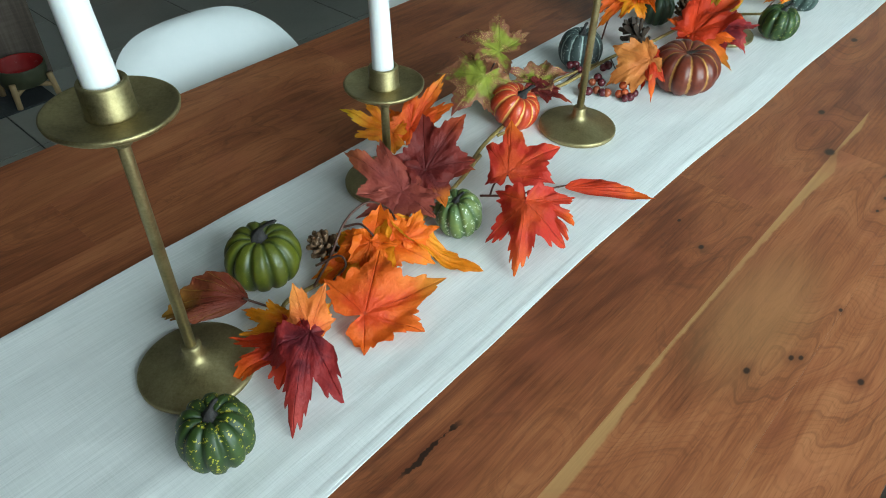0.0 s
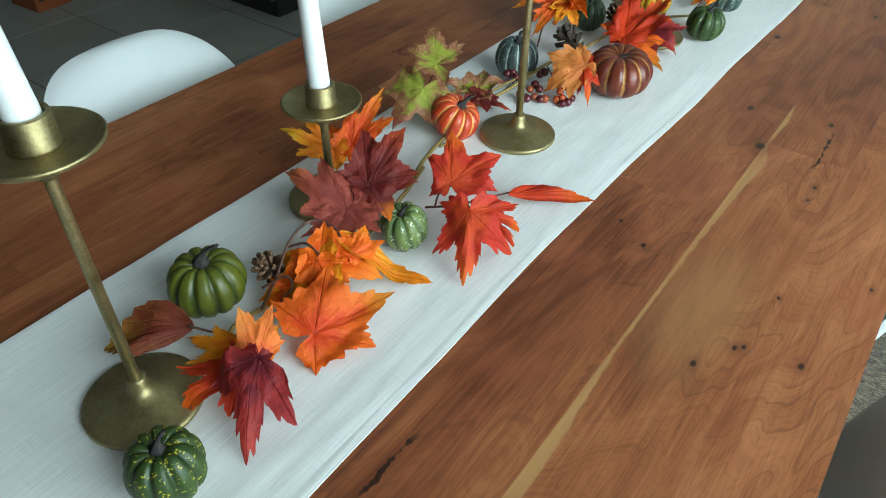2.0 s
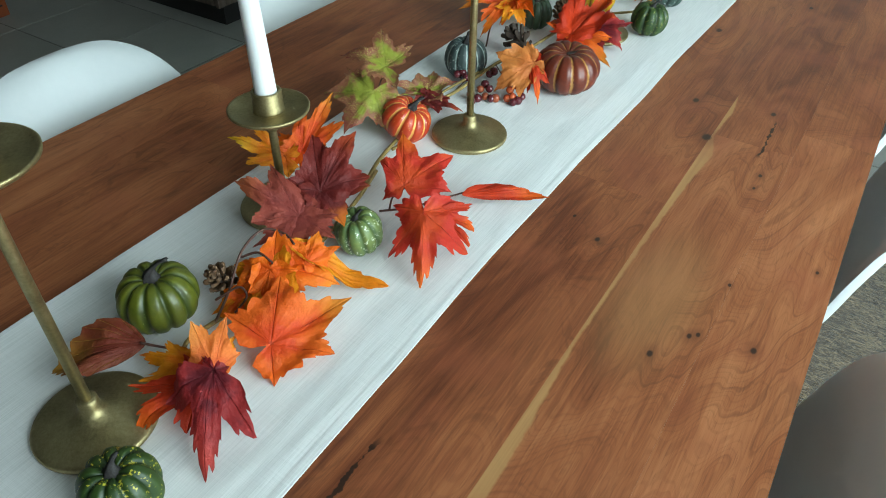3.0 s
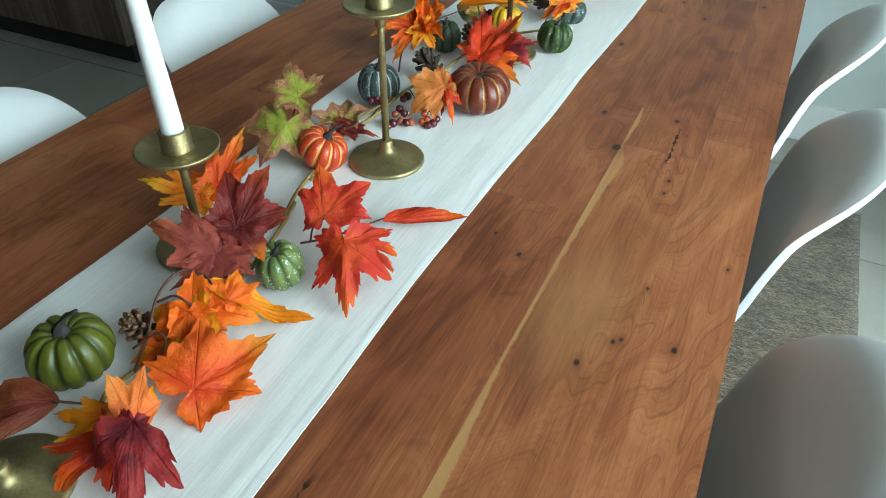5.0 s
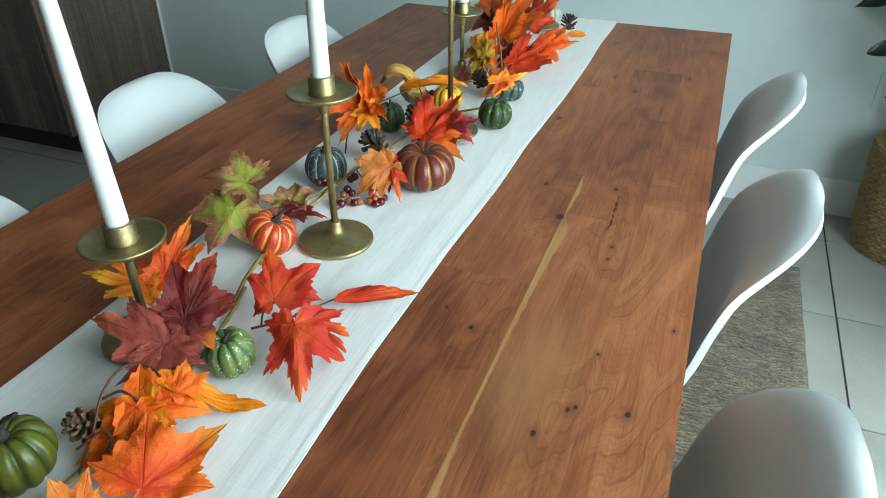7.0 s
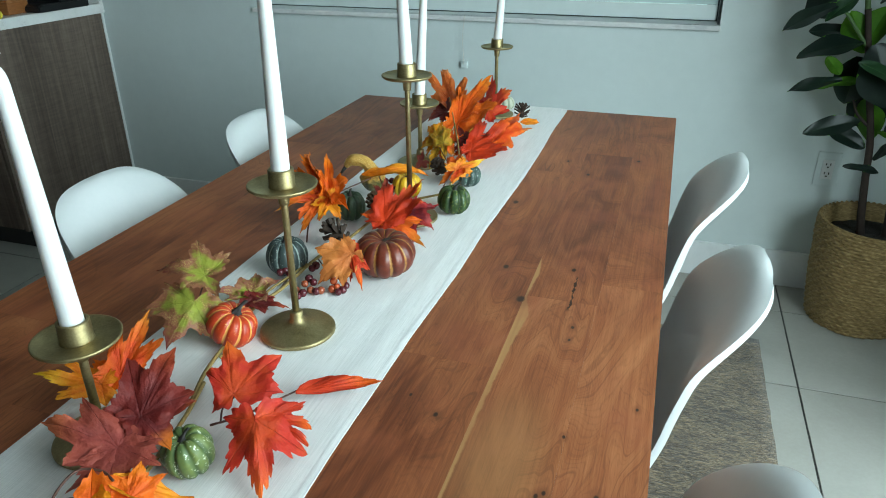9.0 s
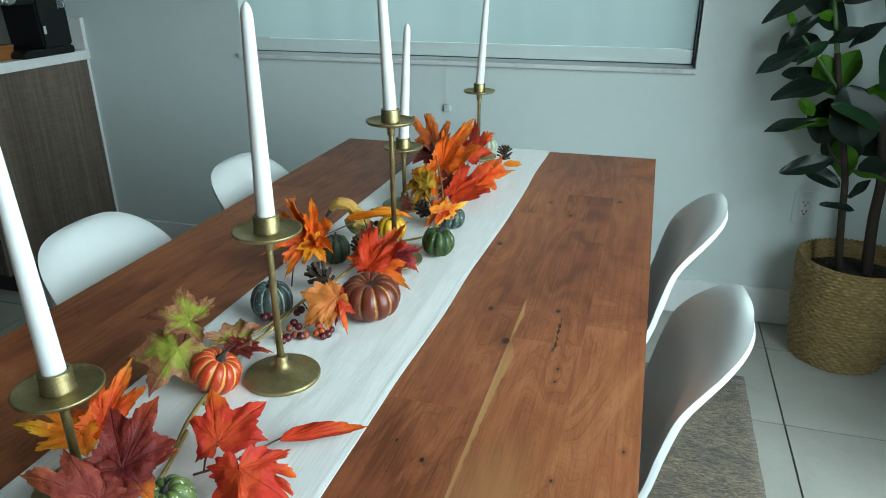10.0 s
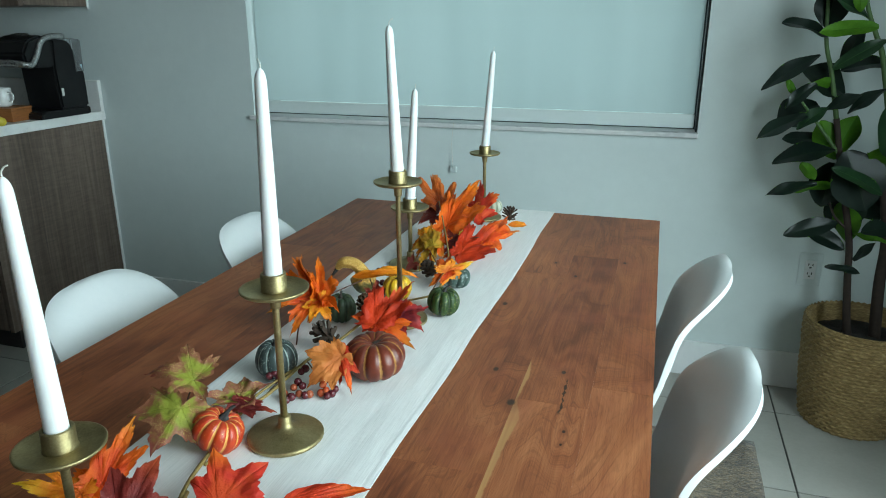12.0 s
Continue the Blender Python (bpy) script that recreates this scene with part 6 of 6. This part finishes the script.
M_PAPER = plain("off_white_card", (0.55, 0.55, 0.53), (0.66, 0.66, 0.64), 20, 0.7)


def slab(profile, x0, x1, bevel=0.004):
    """A body with a side outline of (y, z) pairs, between two x."""
    bm = bmesh.new()
    a = [bm.verts.new((x0, y, z)) for y, z in profile]
    b = [bm.verts.new((x1, y, z)) for y, z in profile]
    bm.faces.new(a)
    bm.faces.new(b[::-1])
    for i in range(len(a)):
        j = (i + 1) % len(a)
        bm.faces.new((a[j], a[i], b[i], b[j]))
    bmesh.ops.recalc_face_normals(bm, faces=bm.faces[:])
    bmesh.ops.bevel(bm, geom=bm.edges[:], offset=bevel, segments=2, affect="EDGES")
    return bm


maker = thing("coffee_maker", (-1.965, 3.375, TOPZ), label="black pod coffee maker with a silver handle and water tank", category="coffee maker")
part("base", slab([(-0.13, 0.0), (0.13, 0.0), (0.13, 0.03), (-0.11, 0.03), (-0.13, 0.02)], -0.09, 0.09), M_GLOSSBLACK, maker, smooth=False)
part("body", slab([(-0.02, 0.031), (0.13, 0.031), (0.128, 0.17), (0.07, 0.30), (-0.02, 0.31), (-0.03, 0.20)], -0.09, 0.088, 0.008), M_GLOSSBLACK, maker, smooth=False)
part("brew_head", slab([(-0.02, 0.20), (-0.02, 0.315), (-0.08, 0.325), (-0.135, 0.305), (-0.165, 0.255), (-0.155, 0.215), (-0.10, 0.20)], -0.085, 0.085, 0.008), M_GLOSSBLACK, maker, smooth=False)
bm = bmesh.new()
for sx in (-0.088, 0.088):
    tube(glide([(sx, 0.035, 0.318), (sx, -0.03, 0.318), (sx, -0.075, 0.30), (sx, -0.105, 0.25), (sx, -0.135, 0.215), (sx, -0.165, 0.215)], 6), 0.012, 10, bm)
tube(glide([(-0.088, -0.165, 0.215), (-0.05, -0.182, 0.222), (0.05, -0.182, 0.222), (0.088, -0.165, 0.215)], 6), 0.012, 10, bm)
part("handle", bm, M_SILVER, maker, "curved brushed silver handle")
tank = part("water_tank", slab([(0.075, 0.172), (0.126, 0.172), (0.128, 0.305), (0.072, 0.312)], -0.085, 0.089, 0.005), M_TANK, maker, "clear smoky water tank", False)
part("water", slab([(0.079, 0.176), (0.121, 0.176), (0.121, 0.205), (0.079, 0.205)], -0.08, 0.084, 0.002), M_WATER, tank, smooth=False)
part("badge", boxed(0.0885, 0.0898, -0.012, 0.0, 0.085, 0.115), M_PAPER, maker, "small pale sticker", False)

cup = thing("stacked_cup", (-2.02, 3.205, TOPZ + 0.055), label="white stoneware cup stacked on a wooden box", category="cup")
part("bowl", lathe([(0, 0), (0.030, 0), (0.036, 0.01), (0.037, 0.07), (0.035, 0.072), (0.033, 0.07), (0.032, 0.012), (0, 0.01)], 32), M_QUARTZ, cup)
part("handle", tube(glide([(0.036, 0, 0.055), (0.056, 0, 0.048), (0.056, 0, 0.028), (0.036, 0, 0.02)], 5), 0.004, 8), M_QUARTZ, cup)
wbox = thing("pod_box", (-2.01, 3.205, TOPZ), 8, label="small orange-brown wooden box on the countertop", category="box")
part("box_body", boxed(-0.07, 0.07, -0.055, 0.055, 0, 0.045, bevel=0.003), M_AMBER, wbox, smooth=False)
part("box_lid", boxed(-0.072, 0.072, -0.057, 0.057, 0.045, 0.054, bevel=0.002), M_AMBER, wbox, smooth=False)
bottle = thing("pill_bottle", (-1.93, 3.085, TOPZ + 0.018), label="small yellow bottle with a white cap lying down", category="bottle")
bottle.matrix_world = pose(-1.93, 3.085, TOPZ + 0.0185, 90, 0, 62)
part("bottle_body", lathe([(0, 0.018), (0.0165, 0.018), (0.0165, 0.075), (0.013, 0.08), (0, 0.08)], 24), M_LABEL, bottle)
part("cap", lathe([(0, 0), (0.017, 0), (0.018, 0.002), (0.018, 0.017), (0, 0.0175)], 24), M_TRIM, bottle, "white ribbed cap")
card = thing("recipe_card", (-2.0, WALL_Y - 0.025, TOPZ + 0.002), label="pale card standing against the upstand", category="card")
card.matrix_world = pose(-2.14, WALL_Y - 0.026, TOPZ, -4, 0, 0)
part("sheet", boxed(-0.11, 0.10, -0.002, 0.002, 0.0, 0.30), M_PAPER, card, smooth=False)
for k, w in enumerate((0.05, 0.035)):
    part("text_bar", boxed(-w, w, -0.0032, -0.0022, 0.25 - 0.02 * k, 0.256 - 0.02 * k), M_BLACK, card, smooth=False)

# ---- pet bowls by the island ----
M_FELT = plain("charcoal_ribbed_mat", (0.035, 0.038, 0.042), (0.075, 0.08, 0.085), 40, 0.95, stretch=(1, 12, 1), bump=0.6, dist=0.002)
M_BOWL_OUT = plain("olive_green_glaze", (0.06, 0.065, 0.035), (0.09, 0.095, 0.05), 30, 0.45)
M_BOWL_IN = plain("red_glaze", (0.34, 0.012, 0.014), (0.42, 0.02, 0.02), 20, 0.25)
tagged(part("bowl_mat", boxed(-2.19, -2.0, 1.20, 1.76, 0.0008, 0.006, bevel=0.002), M_FELT, smooth=False), label="charcoal ribbed feeding mat on the floor tiles", category="mat")


def bowl_stand(x, y):
    ob = thing("pet_bowl", (x, y, 0.0062), label="red-lined olive ceramic pet bowl on a wooden stand", category="pet bowl", group="pet bowls")
    part("bowl", lathe([(0, 0.055), (0.066, 0.055), (0.076, 0.062), (0.081, 0.118), (0.080, 0.122), (0.077, 0.122)], 48), M_BOWL_OUT, ob)
    part("inside", lathe([(0.0775, 0.1215), (0.073, 0.118), (0.067, 0.075), (0.05, 0.068), (0, 0.067)], 48), M_BOWL_IN, ob, "glossy red inside")
    for k in range(4):
        a = radians(45 + 90 * k)
        part("leg", tube([(0.096 * math.cos(a), 0.096 * math.sin(a), 0.0), (0.088 * math.cos(a), 0.088 * math.sin(a), 0.085)], 0.0095, 10, end=0.0105), M_BEECH, ob)
    for k in range(2):
        a = radians(45 + 90 * k)
        part("crossbar", tube([(-0.088 * math.cos(a), -0.088 * math.sin(a), 0.045), (0.088 * math.cos(a), 0.088 * math.sin(a), 0.045)], 0.008, 8), M_BEECH, ob)
    return ob


bowl_stand(-2.075, 1.705)
bowl_stand(-2.085, 1.455)

# ---- box on the kitchen floor ----
M_ORANGEBOX = plain("orange_card_box", (0.30, 0.065, 0.018), (0.40, 0.10, 0.03), 14, 0.55)
fbox = thing("storage_box", (-2.92, 2.44, 0.0), 4, label="orange cardboard box with dark printed shapes on the floor", category="box")
part("box_body", boxed(-0.10, 0.10, -0.05, 0.12, 0.0005, 0.22, bevel=0.003), M_ORANGEBOX, fbox, smooth=False)
part("print_bar", boxed(0.1002, 0.1012, -0.03, 0.10, 0.045, 0.052), M_BLACK, fbox, smooth=False)
for k in range(3):
    part("print_disc", tube([(0.1002, -0.02 + 0.05 * k, 0.10), (0.1012, -0.02 + 0.05 * k, 0.10)], 0.012, 14), M_DARK, fbox)

# ---- floor tiles ----
TILE = 0.45
tile_bm = boxed(-TILE / 2 + 0.0025, TILE / 2 - 0.0025, -TILE / 2 + 0.0025, TILE / 2 - 0.0025, -0.003, 0.0, bevel=0.0012)
tile_first = part("tile", tile_bm, M_TILE, floor, smooth=False)
tile_first.location = (0.944 - TILE / 2, 2.937 - TILE / 2, 0)
for i in range(-12, 5):
    for j in range(-11, 3):
        cx, cy = 0.944 + TILE * (i - 0.5), 2.937 + TILE * (j - 0.5)
        if (i, j) == (0, 0) or not (XL - 0.1 < cx < XR + 0.1 and YB - 0.1 < cy < WALL_Y + 0.14):
            continue
        t_ob = new("tile", tile_first.data)
        t_ob.parent = floor
        t_ob.location = (cx, cy, 0)
